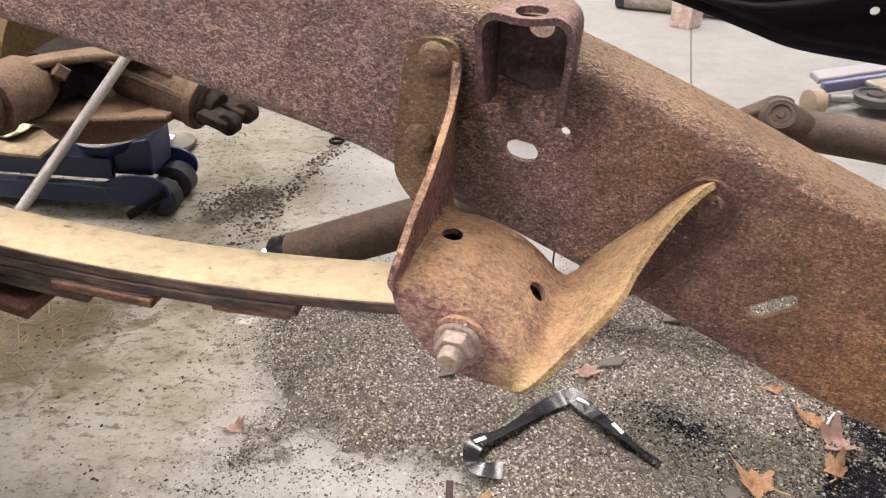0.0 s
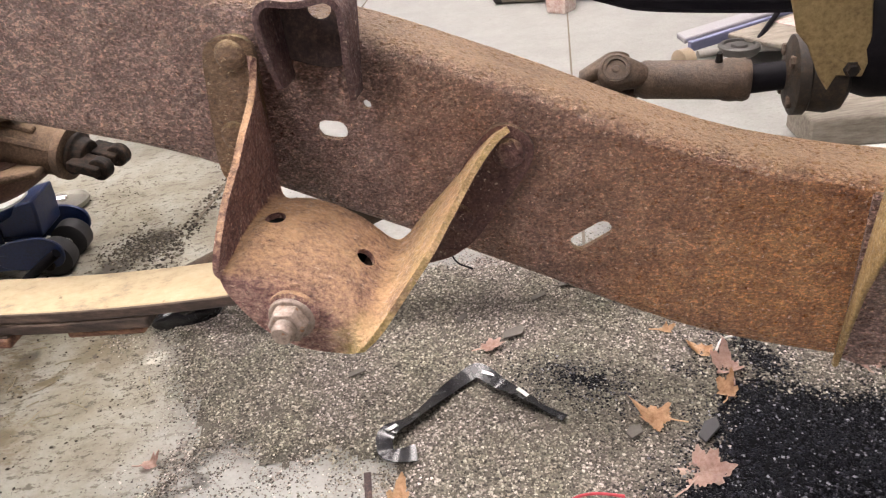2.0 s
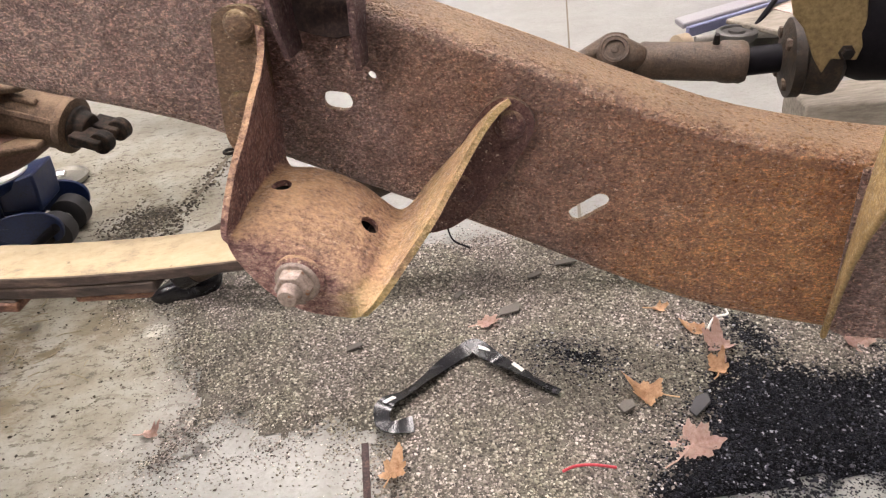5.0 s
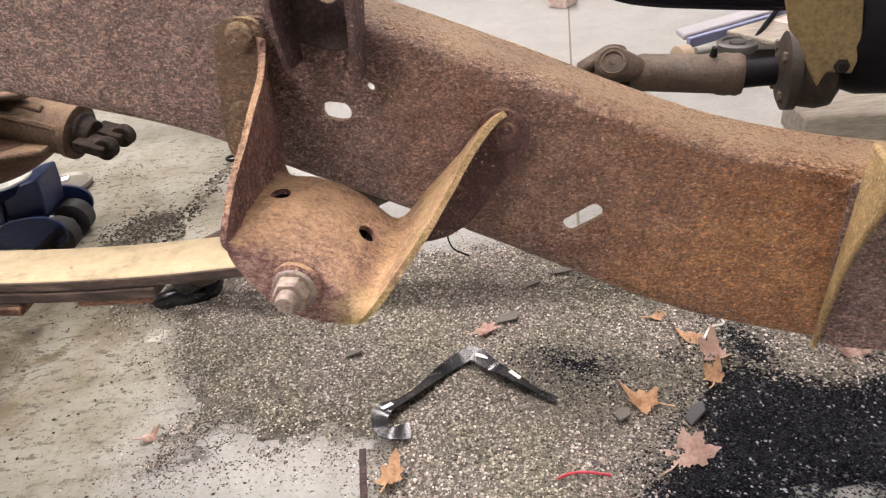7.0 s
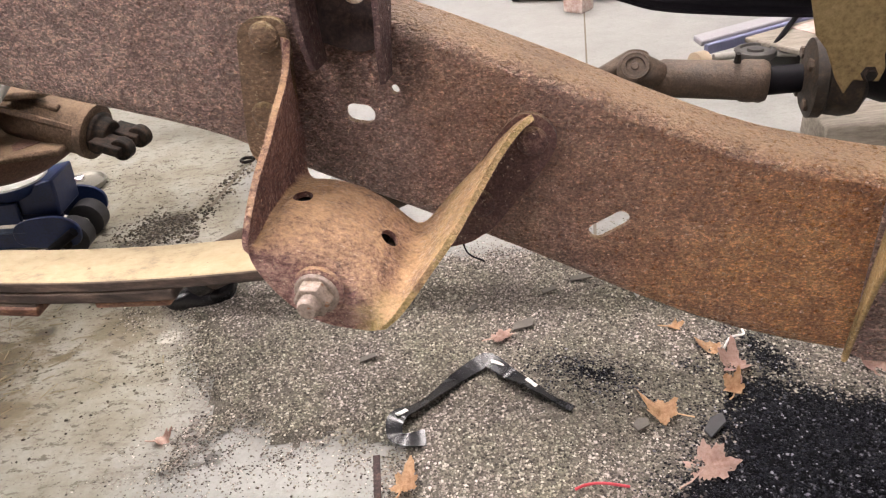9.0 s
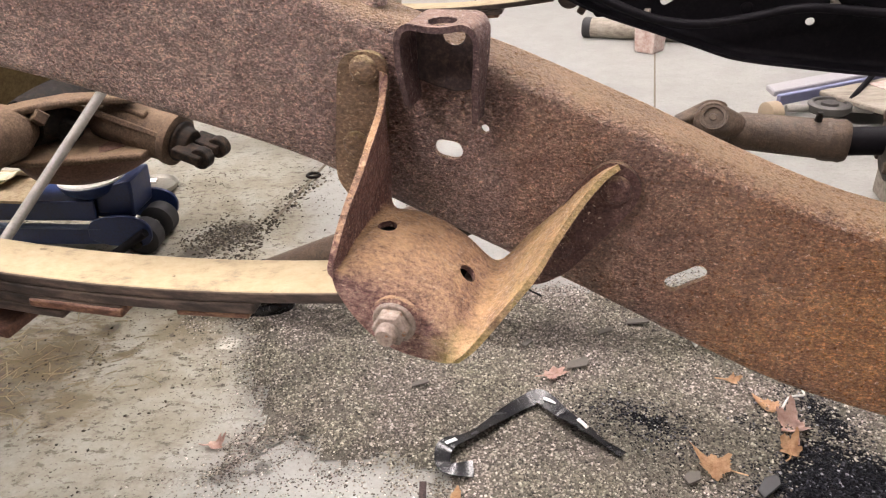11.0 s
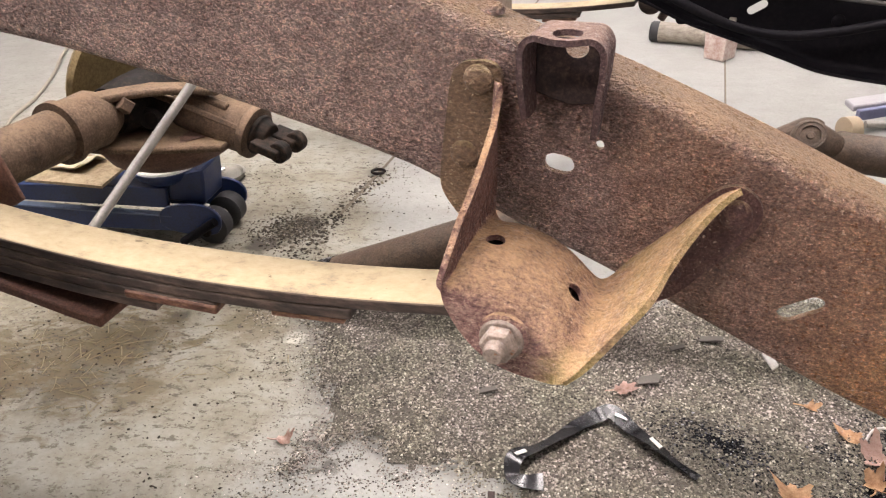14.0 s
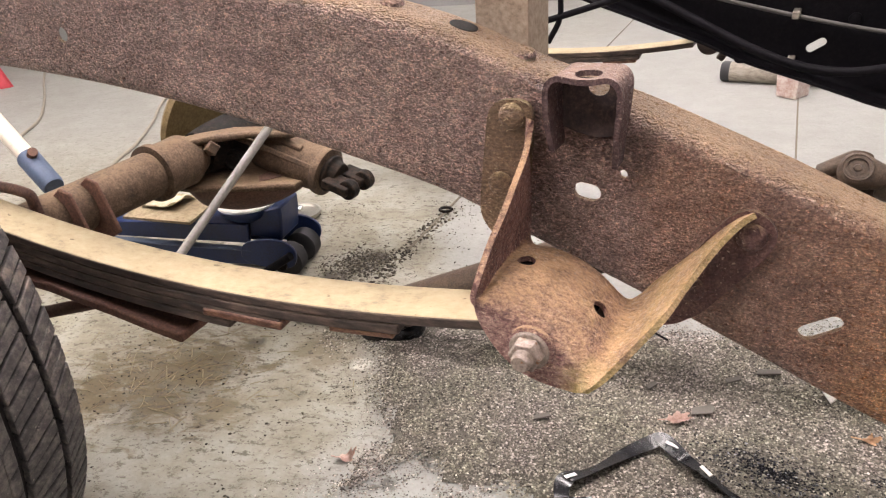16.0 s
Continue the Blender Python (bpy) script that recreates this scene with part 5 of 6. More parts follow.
# ---- things on the floor behind the axle ----
lid = thing("metal_lid", (-0.813, 1.972, 0), "shiny shallow round metal lid on the floor", "lid", ROOM)
part("pan", lathe(bmesh.new(), (-0.813, 1.972, 0.0), (-0.813, 1.972, 1), [(0.054, 0.002), (0.066, 0.006), (0.068, 0.016), (0.07, 0.017), (0.07, 0.02), (0.064, 0.02), (0.058, 0.012), (0.001, 0.011)], 48), LID, lid, smooth=50)
# two bright bars shape the reflections seen in the lid
for k in range(2):
    part("lid_glint", cyl(bmesh.new(), (-0.86, 1.97 - 0.014 * k, 0.03), (-0.80, 1.975 - 0.014 * k, 0.03), 0.007, seg=14), CHROME, lid, "small bright bar added for a reflection in the lid")
clip = thing("steel_ring", (-0.348, 2.013, 0), "small dark steel ring on the floor", "ring", ROOM)
bm = bmesh.new()
pts = [Vector((-0.348 + 0.019 * math.cos(a), 2.013 + 0.016 * math.sin(a), 0.008)) for a in [math.tau * i / 28 for i in range(27)]]
part("ring", sweep(bm, pts, 0.0045, 8), GREASY, clip)

board = thing("wooden_board", (1.4, 1.68, 0.0), "grey weathered wooden board lying on the floor", "board", ROOM)
part("plank", box(bmesh.new(), (1.66, 1.62, 0.04), (1.0, 0.16, 0.08), (0, 0, -9)), WOOD, board, bevel=0.006)
pipe = thing("exhaust_pipe", (1.5, 1.40, 0.0), "pale grey open pipe end on the floor", "pipe", ROOM)
pa, pb = Vector((1.17, 1.44, 0.045)), Vector((1.9, 1.32, 0.045))
part("pipe", lathe(bmesh.new(), pa, pb, [(0.033, 0), (0.038, 0.0), (0.038, 0.7), (0.034, 0.7), (0.033, 0.02)], 28), WHITE, pipe)
# a flat dark disc at the mouth paints the shade inside the pipe
part("bore_disc", lathe(bmesh.new(), pa + (pb - pa).normalized() * 0.004, pb, [(0.032, 0), (0.001, 0.001)], 24), GREASY, pipe, "dark disc for the shade inside the pipe")

creeper = thing("mechanic_creeper", (1.35, 2.5, 0.0), "grey and blue mechanic creeper on caster wheels", "creeper", ROOM)
cr = Matrix.Rotation(radians(22), 4, "Z")


def cp(x, y, z):
    return Vector((1.13, 2.36, z)) + cr @ Vector((x, y, 0))


bm = bmesh.new()
plate(bm, [(-0.01, -0.01), (0.9, -0.01), (0.9, 0.06), (0.02, 0.06)], [], lambda a, b, s: cp(a, b, 0.075 + 0.02 * s))
part("side_rail", bm, GREY_PANEL, creeper, bevel=0.004)
part("blue_edge", plate(bmesh.new(), [(0.0, -0.03), (0.9, -0.03), (0.9, -0.012), (0.0, -0.012)], [], lambda a, b, s: cp(a, b, 0.05 + 0.035 * s)), LAVENDER, creeper, "blue painted edge", bevel=0.003)
deck = part("deck", plate(bmesh.new(), [(0.18, -0.32), (0.9, -0.32), (0.9, -0.032), (0.16, -0.032)], [], lambda a, b, s: cp(a, b, 0.06 + 0.018 * s)), WOOD, creeper, "worn grey deck", bevel=0.004)
part("sticker", plate(bmesh.new(), [(0.34, -0.17), (0.52, -0.17), (0.52, -0.06), (0.34, -0.06)], [], lambda a, b, s: cp(a, b, 0.079 + 0.002 * s)), PINK, deck, "faded red sticker")
part("sticker", plate(bmesh.new(), [(0.54, -0.19), (0.72, -0.19), (0.72, -0.05), (0.54, -0.05)], [], lambda a, b, s: cp(a, b, 0.079 + 0.002 * s)), CARD, deck, "tan sticker")
for x, y in ((-0.06, -0.06), (0.12, -0.12)):
    p = cp(x, y, 0.04)
    if x < 0:
        part("caster", lathe(bmesh.new(), p - Vector((0.02, 0, 0)), p + Vector((1, 0.3, 0)), [(0.03, 0), (0.04, 0.005), (0.04, 0.045), (0.03, 0.05), (0.01, 0.05)], 28), TAN, creeper, "tan caster wheel")
    else:
        cw = part("caster", lathe(bmesh.new(), p, p + Vector((0, 0, 1)), [(0.06, 0), (0.066, 0.01), (0.066, 0.025), (0.06, 0.03), (0.05, 0.03), (0.048, 0.022), (0.001, 0.022)], 32), DARK_STEEL, creeper, "round swivel plate")
        part("hub", lathe(bmesh.new(), p + Vector((0, 0, 0.02)), p + Vector((0, 0, 1)), [(0.028, 0), (0.026, 0.01), (0.001, 0.012)], 20), DARK_STEEL, cw)
part("brace", sweep(bmesh.new(), [cp(0.0, -0.06, 0.05), cp(0.1, -0.1, 0.05), cp(0.22, -0.2, 0.05)], 0.012, 10), GREY_ROD, creeper)
part("black_bar", sweep(bmesh.new(), [cp(0.18, -0.14, 0.07), cp(0.4, -0.03, 0.10), cp(0.62, 0.06, 0.12)], 0.009, 10), BLACK_PAINT, creeper)

tub = thing("plastic_tub", (0.93, 3.25, 0.0), "faded red translucent plastic tub on the slab joint", "tub", ROOM)
bm = bmesh.new()
lathe(bm, (0.94, 3.26, 0.0), (0.94, 3.26, 1), [(0.062, 0), (0.066, 0.01), (0.072, 0.12), (0.075, 0.125), (0.068, 0.125), (0.06, 0.02), (0.001, 0.02)], 4)
part("body", bm, PINK, tub, smooth=0, bevel=0.006)
cart = thing("shock_absorber", (0.8, 3.42, 0.0), "grey shock absorber tube with a black end lying on the floor", "shock absorber", ROOM)
part("tube", cyl(bmesh.new(), (0.73, 3.55, 0.045), (1.15, 3.38, 0.045), 0.045, seg=28), WOOD, cart, "grey tube")
part("end_cap", lathe(bmesh.new(), (0.735, 3.548, 0.045), (0.3, 3.72, 0.045), [(0.046, 0), (0.047, 0.03), (0.04, 0.04), (0.001, 0.04)], 28), BLACK_RUBBER, cart, "black end cap")

stand = thing("red_jack_stand", (-3.6, 3.9, 0.0), "bright red pressed steel jack stand on the floor", "jack stand", ROOM)
mid, foot = Vector((-3.6, 3.89, 0)), [Vector((-3.6, 3.62, 0)), Vector((-3.33, 3.89, 0)), Vector((-3.6, 4.16, 0)), Vector((-3.87, 3.89, 0))]
for i in range(4):
    f0, f1 = foot[i], foot[(i + 1) % 4]
    out = ((f0 + f1) / 2 - mid).normalized()

    def side(a, b, s):
        low_edge = f0.lerp(f1, a)
        return low_edge.lerp(mid + (low_edge - mid) * 0.3, b) + Vector((0, 0, 0.42 * b)) + out * (0.012 * s)

    part("side_panel", plate(bmesh.new(), [(0.0, 0.0), (0.16, 0.0), (0.22, 0.1), (0.78, 0.1), (0.84, 0.0), (1.0, 0.0), (1.0, 1.0), (0.0, 1.0)], [[(0.26, 0.28), (0.74, 0.28), (0.64, 0.78), (0.36, 0.78)]], side), RED, stand, bevel=0.003)
part("ratchet_post", box(bmesh.new(), (-3.6, 3.89, 0.4), (0.055, 0.055, 0.55)), ZINC, stand, "grey toothed post", bevel=0.004)

for name, pts in (("air_hose", [(-1.74, 2.38, 0.008), (-1.78, 2.5, 0.008), (-1.82, 2.72, 0.008), (-1.93, 3.06, 0.008), (-2.1, 3.5, 0.008), (-2.4, 4.6, 0.008)]), ("air_hose", [(-2.40, 2.70, 0.008), (-2.49, 2.86, 0.008), (-2.59, 3.13, 0.008), (-2.84, 3.52, 0.008), (-3.3, 4.16, 0.008), (-3.7, 4.8, 0.008)])):
    t = thing(name, pts[0], "thin grey-brown hose lying on the floor", "hose", ROOM, "hoses")
    part("tube", sweep(bmesh.new(), spline(pts, 50), 0.007, 8), HOSE, t)

# ---- gravel-like absorbent on the floor ----
EDGE = [(-0.56, 1.34), (-0.44, 1.38), (-0.2, 1.395), (0.15, 1.375), (0.28, 1.36), (0.42, 1.36), (0.555, 1.37), (0.7, 1.375), (0.8, 1.35), (1.2, 1.2), (1.5, 0.9), (1.5, 0.5), (0.95, 0.53), (0.72, 0.552), (0.56, 0.565), (0.46, 0.54), (0.42, 0.3), (0.02, 0.3), (0.013, 0.795), (-0.1, 0.82), (-0.15, 0.81), (-0.2, 0.81), (-0.215, 0.86), (-0.25, 0.855), (-0.3, 0.79), (-0.37, 0.78), (-0.35, 0.86), (-0.31, 0.93), (-0.325, 1.02), (-0.37, 1.1), (-0.35, 1.15), (-0.385, 1.2), (-0.46, 1.265)]


def edge_way(x, y):
    """How far inside the spilled absorbent a place lies (minus: outside)."""
    inside, best = False, 9.0
    for (x0, y0), (x1, y1) in zip(EDGE, EDGE[1:] + EDGE[:1]):
        if (y0 > y) != (y1 > y) and x < (x1 - x0) * (y - y0) / (y1 - y0) + x0:
            inside = not inside
        t = max(0, min(1, ((x - x0) * (x1 - x0) + (y - y0) * (y1 - y0)) / ((x1 - x0) ** 2 + (y1 - y0) ** 2)))
        best = min(best, math.hypot(x - x0 - t * (x1 - x0), y - y0 - t * (y1 - y0)))
    return best if inside else -best


EDGE_GRID = [[edge_way(-0.8 + 0.0125 * i, 0.1 + 0.0125 * j) for j in range(121)] for i in range(201)]


def inside_way(x, y):
    """edge_way, read from a grid."""
    fx, fy = max(0, min(199.99, (x + 0.8) / 0.0125)), max(0, min(119.99, (y - 0.1) / 0.0125))
    i, j = int(fx), int(fy)
    a, b = fx - i, fy - j
    return (EDGE_GRID[i][j] * (1 - a) + EDGE_GRID[i + 1][j] * a) * (1 - b) + (EDGE_GRID[i][j + 1] * (1 - a) + EDGE_GRID[i + 1][j + 1] * a) * b


def heap(x, y):
    w = inside_way(x, y)
    return max(0, min(0.016, w * 0.2)) * (0.75 + 0.5 * noise.noise(Vector((x * 7, y * 7, 1))))


def oily(x, y):
    """How deep in the soaked patch a place lies, in plan units (minus: outside)."""
    n = 0.05 * noise.noise(Vector((x * 9, y * 9, 5))) + 0.035 * noise.noise(Vector((x * 26, y * 26, 8)))
    pool = min((x - 0.45 - (y - 0.66) * 0.66) * 0.8, max(0.885 - 0.8 * (x - 0.6), 0.772) - y) + n
    lobe = 0.032 - math.hypot((x - 0.668) * 1.2, (y - 0.9) * 0.6) + 0.5 * n
    drip = 0.022 - math.hypot((x - 0.375) * 0.6, y - 0.908 + (x - 0.375) * 0.5) + 0.3 * n
    return max(pool, lobe, drip)


def bed_mesh(soaked):
    bm = bmesh.new()
    nx, ny = 170, 104
    grid = {}
    for i in range(nx + 1):
        for j in range(ny + 1):
            x, y = -0.52 + 2.04 * i / nx, 0.24 + 1.2 * j / ny
            if inside_way(x, y) + 0.03 * noise.noise(Vector((x * 14, y * 14, 6))) > 0.034:
                grid[i, j] = bm.verts.new((x, y, 0.0004 + heap(x, y) * max(0, min(1, (inside_way(x, y) - 0.02) / 0.05))))
    for i, j in list(grid):
        q = [(i, j), (i + 1, j), (i + 1, j + 1), (i, j + 1)]
        if all(k in grid for k in q):
            x, y = grid[i, j].co.xy
            if (oily(x, y) > 0) == soaked:
                bm.faces.new([grid[k] for k in q])
    bmesh.ops.delete(bm, geom=[v for v in bm.verts if not v.link_faces], context="VERTS")
    return bm


tagged(part("absorbent_bed", bed_mesh(False), BED, smooth=60), "layer of spilled grey-brown absorbent granules on the concrete", "absorbent", kind="stuff")
tagged(part("oily_bed", bed_mesh(True), BED_OILY, smooth=60), "black oil-soaked layer of absorbent", "absorbent", kind="stuff")
rng = random.Random(4)
SHAPES = []
for k in range(12):
    r = random.Random(k)
    SHAPES.append([Vector(p) * r.uniform(0.7, 1.3) + Vector((r.uniform(-0.25, 0.25), r.uniform(-0.25, 0.25), 0)) for p in ((1, 0, 0), (0, 1, 0), (-1, 0, 0), (0, -1, 0), (0, 0, 0.8), (0, 0, -0.8))])
FACES = ((0, 1, 4), (1, 2, 4), (2, 3, 4), (3, 0, 4), (1, 0, 5), (2, 1, 5), (3, 2, 5), (0, 3, 5))


def grains(name, spots, material, label, category):
    verts, faces = [], []
    for x, y, z, s in spots:
        shape = rng.choice(SHAPES)
        a, b = rng.uniform(0, math.tau), rng.uniform(0.7, 1.35)
        c, d = math.cos(a) * s, math.sin(a) * s
        base = len(verts)
        verts += [(K * (x + p.x * c - p.y * d * b), K * (y + p.x * d + p.y * c * b), K * (z + p.z * s * 0.8)) for p in shape]
        faces += [[base + i for i in f] for f in FACES]
    me = bpy.data.meshes.new(name)
    me.from_pydata(verts, [], faces)
    me.materials.append(material)
    return tagged(new(name, me), label, category, kind="stuff")


dry, wet = [], []
while len(dry) + len(wet) < 185000:
    x, y = rng.uniform(-0.52, 1.45), rng.uniform(0.3, 1.43)
    w = inside_way(x, y)
    patchy = noise.noise(Vector((x * 11, y * 11, 3)))
    w += 0.045 * patchy + 0.025 * noise.noise(Vector((x * 31, y * 31, 4)))
    thin = noise.noise(Vector((x * 13 + 4, y * 13, 7))) > 0.3 and x < -0.05
    if w < -0.2 or (w < 0.02 and rng.random() > 0.9 * math.exp((w - 0.02) / 0.032)) or (thin and w < 0.12 and rng.random() < 0.75):
        continue
    s = rng.choice((0.0012, 0.0014, 0.0017, 0.0019, 0.0022, 0.0028)) * (0.75 if w < 0.02 else 1)
    (wet if rng.random() < 0.5 + (oily(x, y) + 0.012) * 10 else dry).append((x, y, heap(x, y) + s * 0.4, s))
grains("absorbent_granules", dry, GRAINS, "loose grey, brown and white absorbent granules", "absorbent")
grains("oily_granules", wet, GRAINS_OILY, "black oil-soaked absorbent granules", "absorbent")

# crumbs of dirt on the concrete
crumbs = []
while len(crumbs) < 4200:
    x, y = rng.uniform(-1.3, 0.02), rng.uniform(0.55, 2.1)
    if inside_way(x, y) < 0 and noise.noise(Vector((x * 5, y * 5, 9))) + rng.uniform(-0.4, 0.4) > 0.15:
        s = rng.choice((0.0009, 0.0011, 0.0013, 0.0017, 0.0021, 0.003))
        crumbs.append((x, y, s * 0.4, s))
for k in range(1500):
    x, y = rng.gauss(-0.52, 0.045), rng.gauss(1.655, 0.045)
    s = rng.choice((0.0016, 0.002, 0.003, 0.004))
    crumbs.append((x, y, s * 0.4, s))
for k in range(420):
    f = rng.random()
    x, y = -0.348 - 0.224 * f * 0.6 + rng.gauss(0, 0.02), 2.0 - f * 0.55
    s = rng.choice((0.002, 0.003, 0.004, 0.006))
    crumbs.append((x, y, s * 0.4, s))
grains("dirt_crumbs", crumbs, CRUMBS, "dark crumbs of dirt scattered on the concrete", "dirt")

# straw
bm = bmesh.new()
for k in range(130):
    x, y = rng.gauss(-0.8, 0.13), rng.gauss(1.1, 0.085)
    a, l = rng.uniform(0, math.pi), rng.uniform(0.015, 0.05)
    bend = rng.uniform(-0.5, 0.5)
    pts = []
    for j in range(4):
        aa = a + bend * j / 3
        x, y = x + l / 3 * math.cos(aa), y + l / 3 * math.sin(aa)
        pts.append(Vector((x, y, 0.0015 + 0.003 * rng.random())))
    sweep(bm, pts, rng.uniform(0.0007, 0.0013), 4)
tagged(part("straw", bm, STRAW, smooth=0), "scattered dry straw on the dirty concrete", "straw", kind="stuff")


# ---- loose bits on the absorbent ----
def maple(name, x, y, size, turn, material, label, curl=0.25, z0=0.017, lobes=5):
    """A dry leaf: lobed, torn and curled, with its stem."""
    t = thing(name, (x, y, 0.012), label, "leaf", ROOM, "fallen leaves")
    r = random.Random(int(x * 1000 + y * 77))
    size *= 0.85
    n, rings = 72, 6
    phase = r.uniform(0, 6)
    c, s = math.cos(radians(turn)), math.sin(radians(turn))
    fold = r.uniform(0, math.pi)
    # pointed lobes fanned round the stalk end, the side ones shorter, with torn and toothed edges
    fan = [((k - (lobes - 1) / 2) * 0.95 + r.uniform(-0.12, 0.12), (1.15 - 0.13 * abs(k - (lobes - 1) / 2)) * r.uniform(0.75, 1.1)) for k in range(lobes)]
    edge = []
    for i in range(n):
        a = (math.tau * i / n + math.pi) % math.tau - math.pi
        reach = 0.56
        for at, long in fan:
            off = abs(a - at) / 0.62
            reach = max(reach, long * (1 - 0.5 * off ** 0.9) if off < 1 else 0)
        tooth = 0.05 * math.sin(a * 23 + phase) + 0.12 * noise.noise(Vector((math.cos(a) * 2.2, math.sin(a) * 2.2, phase)))
        edge.append(size * 1.05 * max(0.3, reach + tooth))
    bm = bmesh.new()

    def place(rad, a):
        px, py = rad * math.cos(a), 0.78 * rad * math.sin(a)
        across = px * math.sin(fold) - py * math.cos(fold)
        lift = curl * 1.6 * across * across / size + 0.22 * size * noise.noise(Vector((px * 28, py * 28, phase))) + 0.1 * size * noise.noise(Vector((px * 70, py * 70, phase)))
        return Vector((x + px * c - py * s, y + px * s + py * c, z0 + max(lift, -0.004)))

    centre = bm.verts.new(place(0, 0))
    rows = [[bm.verts.new(place(edge[i] * (k + 1) / rings, math.tau * i / n)) for i in range(n)] for k in range(rings)]
    for i in range(n):
        j = (i + 1) % n
        bm.faces.new((centre, rows[0][i], rows[0][j]))
        for p, q in zip(rows, rows[1:]):
            bm.faces.new((p[i], q[i], q[j], p[j]))
    bmesh.ops.solidify(bm, geom=bm.faces[:], thickness=0.0014)
    part("blade", bm, material, t, smooth=60)
    part("stem", sweep(bmesh.new(), [Vector((x - size * 0.3 * c, y - size * 0.3 * s, z0 + 0.004)), Vector((x - size * 0.9 * c, y - size * 0.9 * s, z0 + 0.008)), Vector((x - size * 1.4 * c, y - size * 1.4 * s + 0.01, z0 + 0.004))], 0.0013, 5), material, t)
    return t


maple("maple_leaf", 0.242, 1.035, 0.033, 30, MAPLE_PINK, "small faded pink dry leaf on the absorbent")
maple("maple_leaf", 0.462, 0.80, 0.045, 140, MAPLE, "curled orange dry leaf on the absorbent", 0.5)
maple("maple_leaf", 0.487, 0.683, 0.060, 40, MAPLE_PINK, "large dull pink dry maple leaf on the absorbent", 0.2)
maple("maple_leaf", 0.612, 0.878, 0.045, 80, MAPLE_PINK, "crumpled pink dry leaf beside the oily patch", 0.6)
maple("maple_leaf", 0.588, 0.825, 0.032, 60, MAPLE, "folded orange dry leaf beside the oily patch", 0.7)
maple("maple_leaf", 0.590, 0.93, 0.034, 120, MAPLE, "brown dry leaf beside the oily patch", 0.6)
maple("maple_leaf", 0.55, 1.0, 0.022, 10, MAPLE, "small tan dry leaf under the rail", 0.5)
maple("maple_leaf", 0.828, 0.842, 0.042, 200, MAPLE_PINK, "pink and orange dry leaf under the rail", 0.5)
maple("maple_leaf", -0.342, 0.894, 0.024, 20, MAPLE_PINK, "small crumpled brown leaf on the concrete", 0.7, 0.003)
maple("maple_leaf", 0.052, 0.722, 0.036, 70, MAPLE, "orange dry leaf at the edge of the absorbent", 0.3)
maple("maple_leaf", 0.80, 0.61, 0.016, 70, MAPLE, "tiny orange leaf scrap on the oily patch", 0.3)


def shard(x, y, pts, turn, material, label, z0=0.017, tilt=0.15):
    t = thing("shard", (x, y, 0.012), label, "shard", ROOM, "shards")
    c, s = 0.72 * math.cos(radians(turn)), 0.72 * math.sin(radians(turn))
    bm = bmesh.new()
    plate(bm, pts, [], lambda a, b, k: Vector((x + a * c - b * s, y + a * s + b * c, z0 + tilt * a + 0.004 * k)))
    part("chip", bm, material, t, smooth=0, bevel=0.0008)


shard(0.29, 1.062, [(-0.028, -0.014), (0.02, -0.018), (0.03, 0.0), (0.024, 0.016), (-0.024, 0.012)], 0, SHARD, "flat grey chip on the absorbent")
shard(0.42, 0.777, [(-0.016, -0.012), (0.012, -0.014), (0.02, 0.004), (0.0, 0.016), (-0.016, 0.008)], 20, SHARD, "dark grey stone on the absorbent")
shard(0.525, 0.752, [(-0.03, -0.012), (0.02, -0.014), (0.036, 0.006), (0.01, 0.018), (-0.024, 0.01)], 35, BLACK_RUBBER, "dark curled shard on the oily patch", 0.02, 0.15)
shard(0.43, 1.19, [(-0.03, -0.01), (0.03, -0.012), (0.03, 0.008), (-0.028, 0.012)], -10, SHARD, "dark flat chip under the rail")
shard(0.36, 1.16, [(-0.02, -0.008), (0.016, -0.008), (0.018, 0.008), (-0.02, 0.01)], 10, SHARD, "small dark chip under the rail")
shard(0.515, 1.11, [(-0.008, -0.03), (0.006, -0.03), (0.008, 0.03), (-0.006, 0.034)], 10, WHITE, "white paper strip under the rail", 0.03, 0.6)
shard(0.205, 1.13, [(-0.015, -0.006), (0.014, -0.008), (0.016, 0.006), (-0.012, 0.01)], 40, SHARD, "dark crumb on the absorbent")
shard(0.0, 1.02, [(-0.022, -0.006), (0.024, -0.008), (0.02, 0.008), (-0.018, 0.01)], 10, SHARD, "small dark scrap on the absorbent")

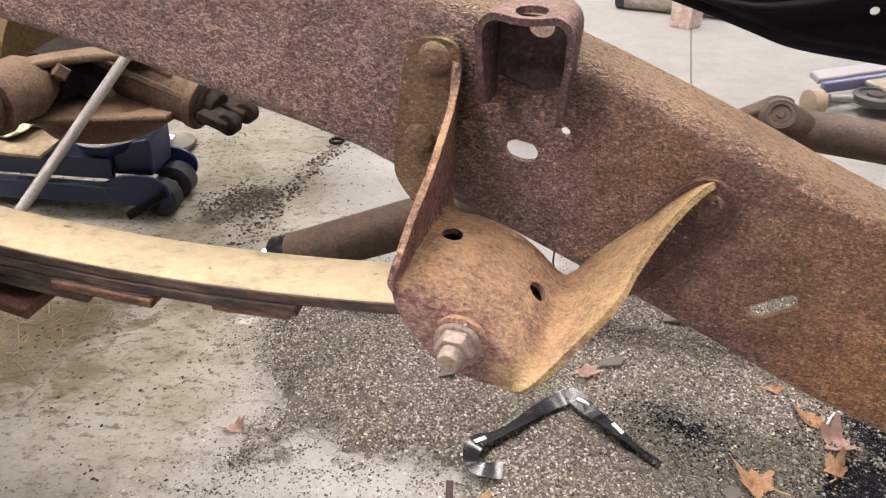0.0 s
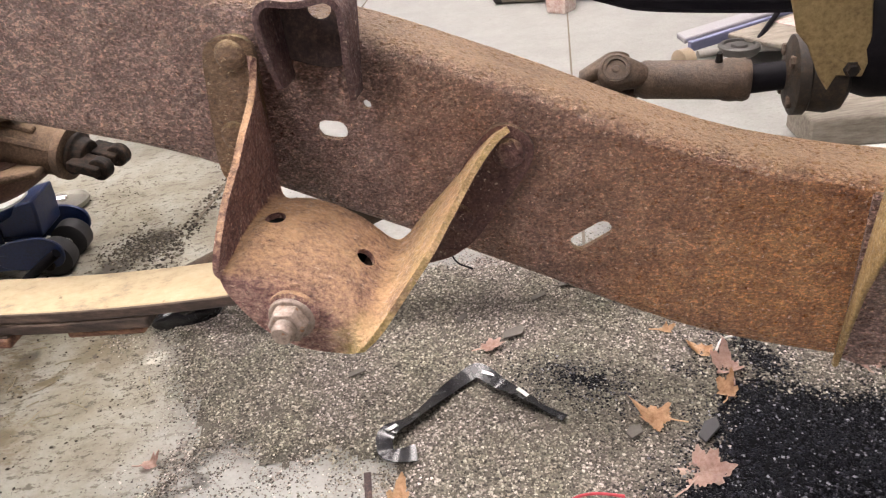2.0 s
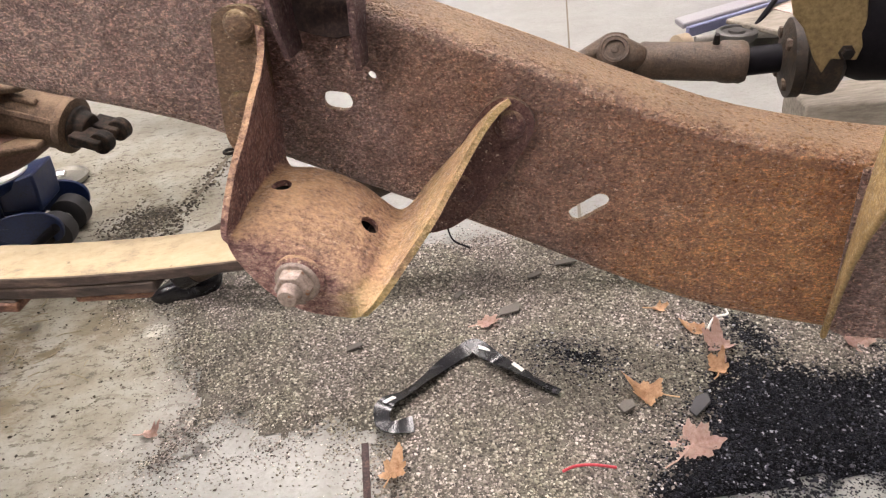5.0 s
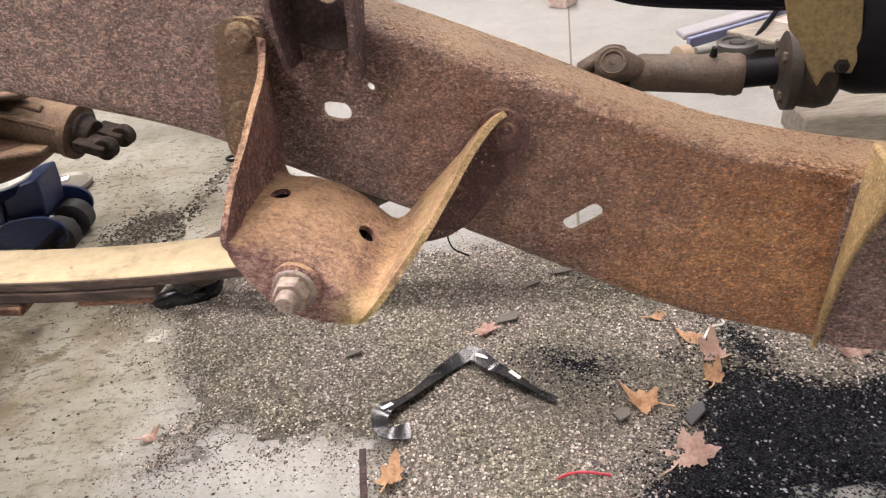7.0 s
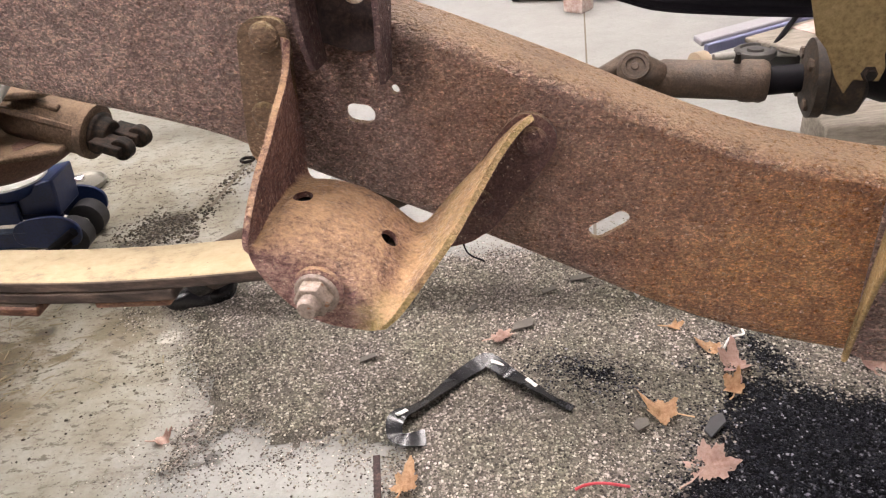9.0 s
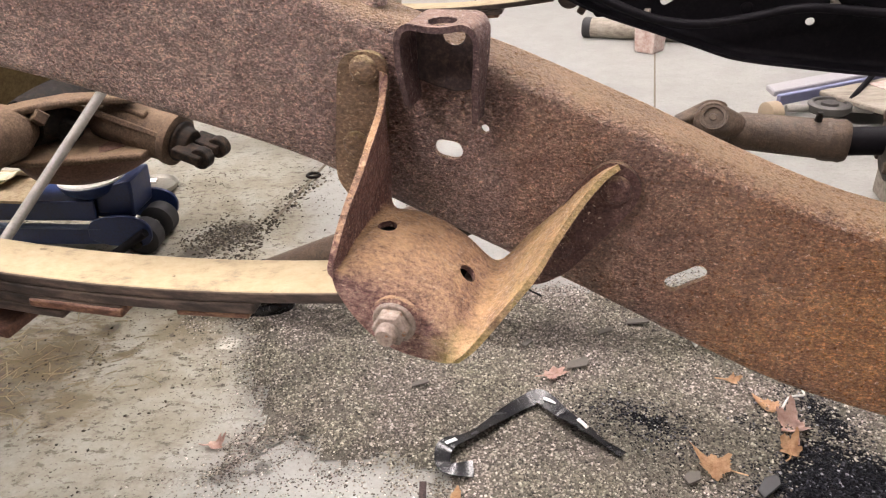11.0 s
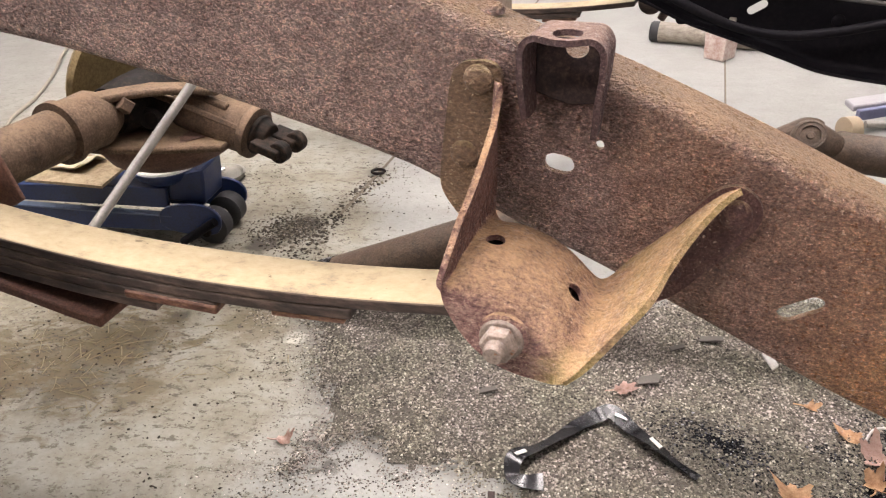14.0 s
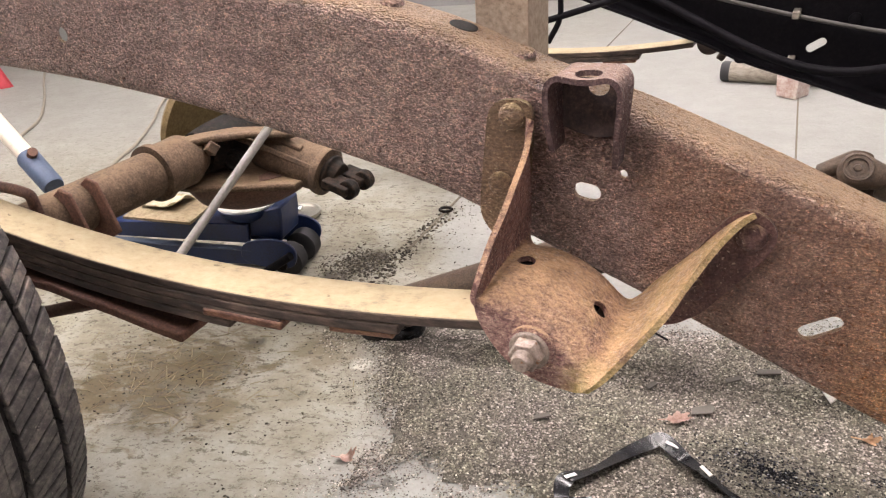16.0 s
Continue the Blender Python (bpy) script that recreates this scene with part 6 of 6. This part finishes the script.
strap = thing("plastic_strap", (0.2, 0.9, 0.01), "crumpled glossy black plastic strap lying on the absorbent", "strap", ROOM)
path = spline([(0.326, 0.826, 0.020), (0.300, 0.852, 0.022), (0.270, 0.888, 0.026), (0.240, 0.925, 0.024), (0.211, 0.958, 0.030), (0.190, 0.957, 0.024), (0.155, 0.934, 0.022), (0.124, 0.908, 0.022), (0.085, 0.880, 0.020), (0.055, 0.858, 0.028), (0.043, 0.838, 0.028), (0.044, 0.816, 0.020), (0.062, 0.806, 0.020), (0.09, 0.806, 0.020)], 66)
left, right = [], []
for i, p in enumerate(path):
    d = (path[min(i + 1, 65)] - path[max(i - 1, 0)]).normalized()
    n = Vector((-d.y, d.x, 0)).normalized()
    roll = 0.5 * math.sin(i * 0.21) * (0.4 + 0.6 * abs(math.sin(i * 0.11)))
    wdt = 0.0135 * (0.55 if i < 8 else 1)
    off = (n * math.cos(roll) + Vector((0, 0, 1)) * math.sin(roll)) * wdt
    left.append(p + off)
    right.append(p - off)
band = part("band", ribbon(bmesh.new(), left, right, 0.0018), BLACK_PLASTIC, strap, smooth=30)
# white bars stand for the glints on the strap's folds
for x, y, turn in ((0.272, 0.889, -50), (0.225, 0.948, -20), (0.056, 0.858, 40)):
    part("white_glint", box(bmesh.new(), (x, y, 0.031), (0.022, 0.007, 0.001), (0, 12, turn)), WHITE, band, "white bar painted as a glint on the strap")

tie = thing("red_wire", (0.33, 0.668, 0.01), "thin bent red wire on the absorbent", "wire", ROOM)
part("wire", sweep(bmesh.new(), spline([(0.292, 0.672, 0.018), (0.31, 0.676, 0.02), (0.335, 0.674, 0.02), (0.368, 0.664, 0.018)], 20), 0.0022, 8), RED, tie)
wire = thing("white_wire", (0.62, 0.93, 0.01), "thin white wire loop beside the leaves", "wire", ROOM)
part("wire", sweep(bmesh.new(), spline([(0.60, 0.905, 0.03), (0.62, 0.925, 0.04), (0.645, 0.93, 0.04), (0.655, 0.955, 0.03)], 20), 0.002, 8), WHITE, wire)
twig = thing("bent_wire", (0.23, 1.37, 0.0), "thin dark bent wire standing up from the floor", "wire", ROOM)
part("wire", sweep(bmesh.new(), spline([(0.215, 1.375, 0.05), (0.213, 1.36, 0.03), (0.222, 1.34, 0.012), (0.25, 1.30, 0.015)], 20), 0.002, 6), BLACK_PAINT, twig)

bag = thing("black_plastic_scrap", (-0.34, 1.305, 0.0), "folded glossy black plastic scrap at the edge of the absorbent", "plastic scrap", ROOM)
bm = bmesh.new()
bmesh.ops.create_icosphere(bm, subdivisions=3, radius=1, matrix=pose(-0.34, 1.305, 0.018, 0, 0, 10) @ Matrix.Diagonal((0.075, 0.04, 0.028, 1)))
for v in bm.verts:
    v.co += 0.014 * noise.noise_vector(v.co * 22)
    v.co.z = max(v.co.z, 0.001)
part("scrap", bm, BLACK_PLASTIC, bag, smooth=30)
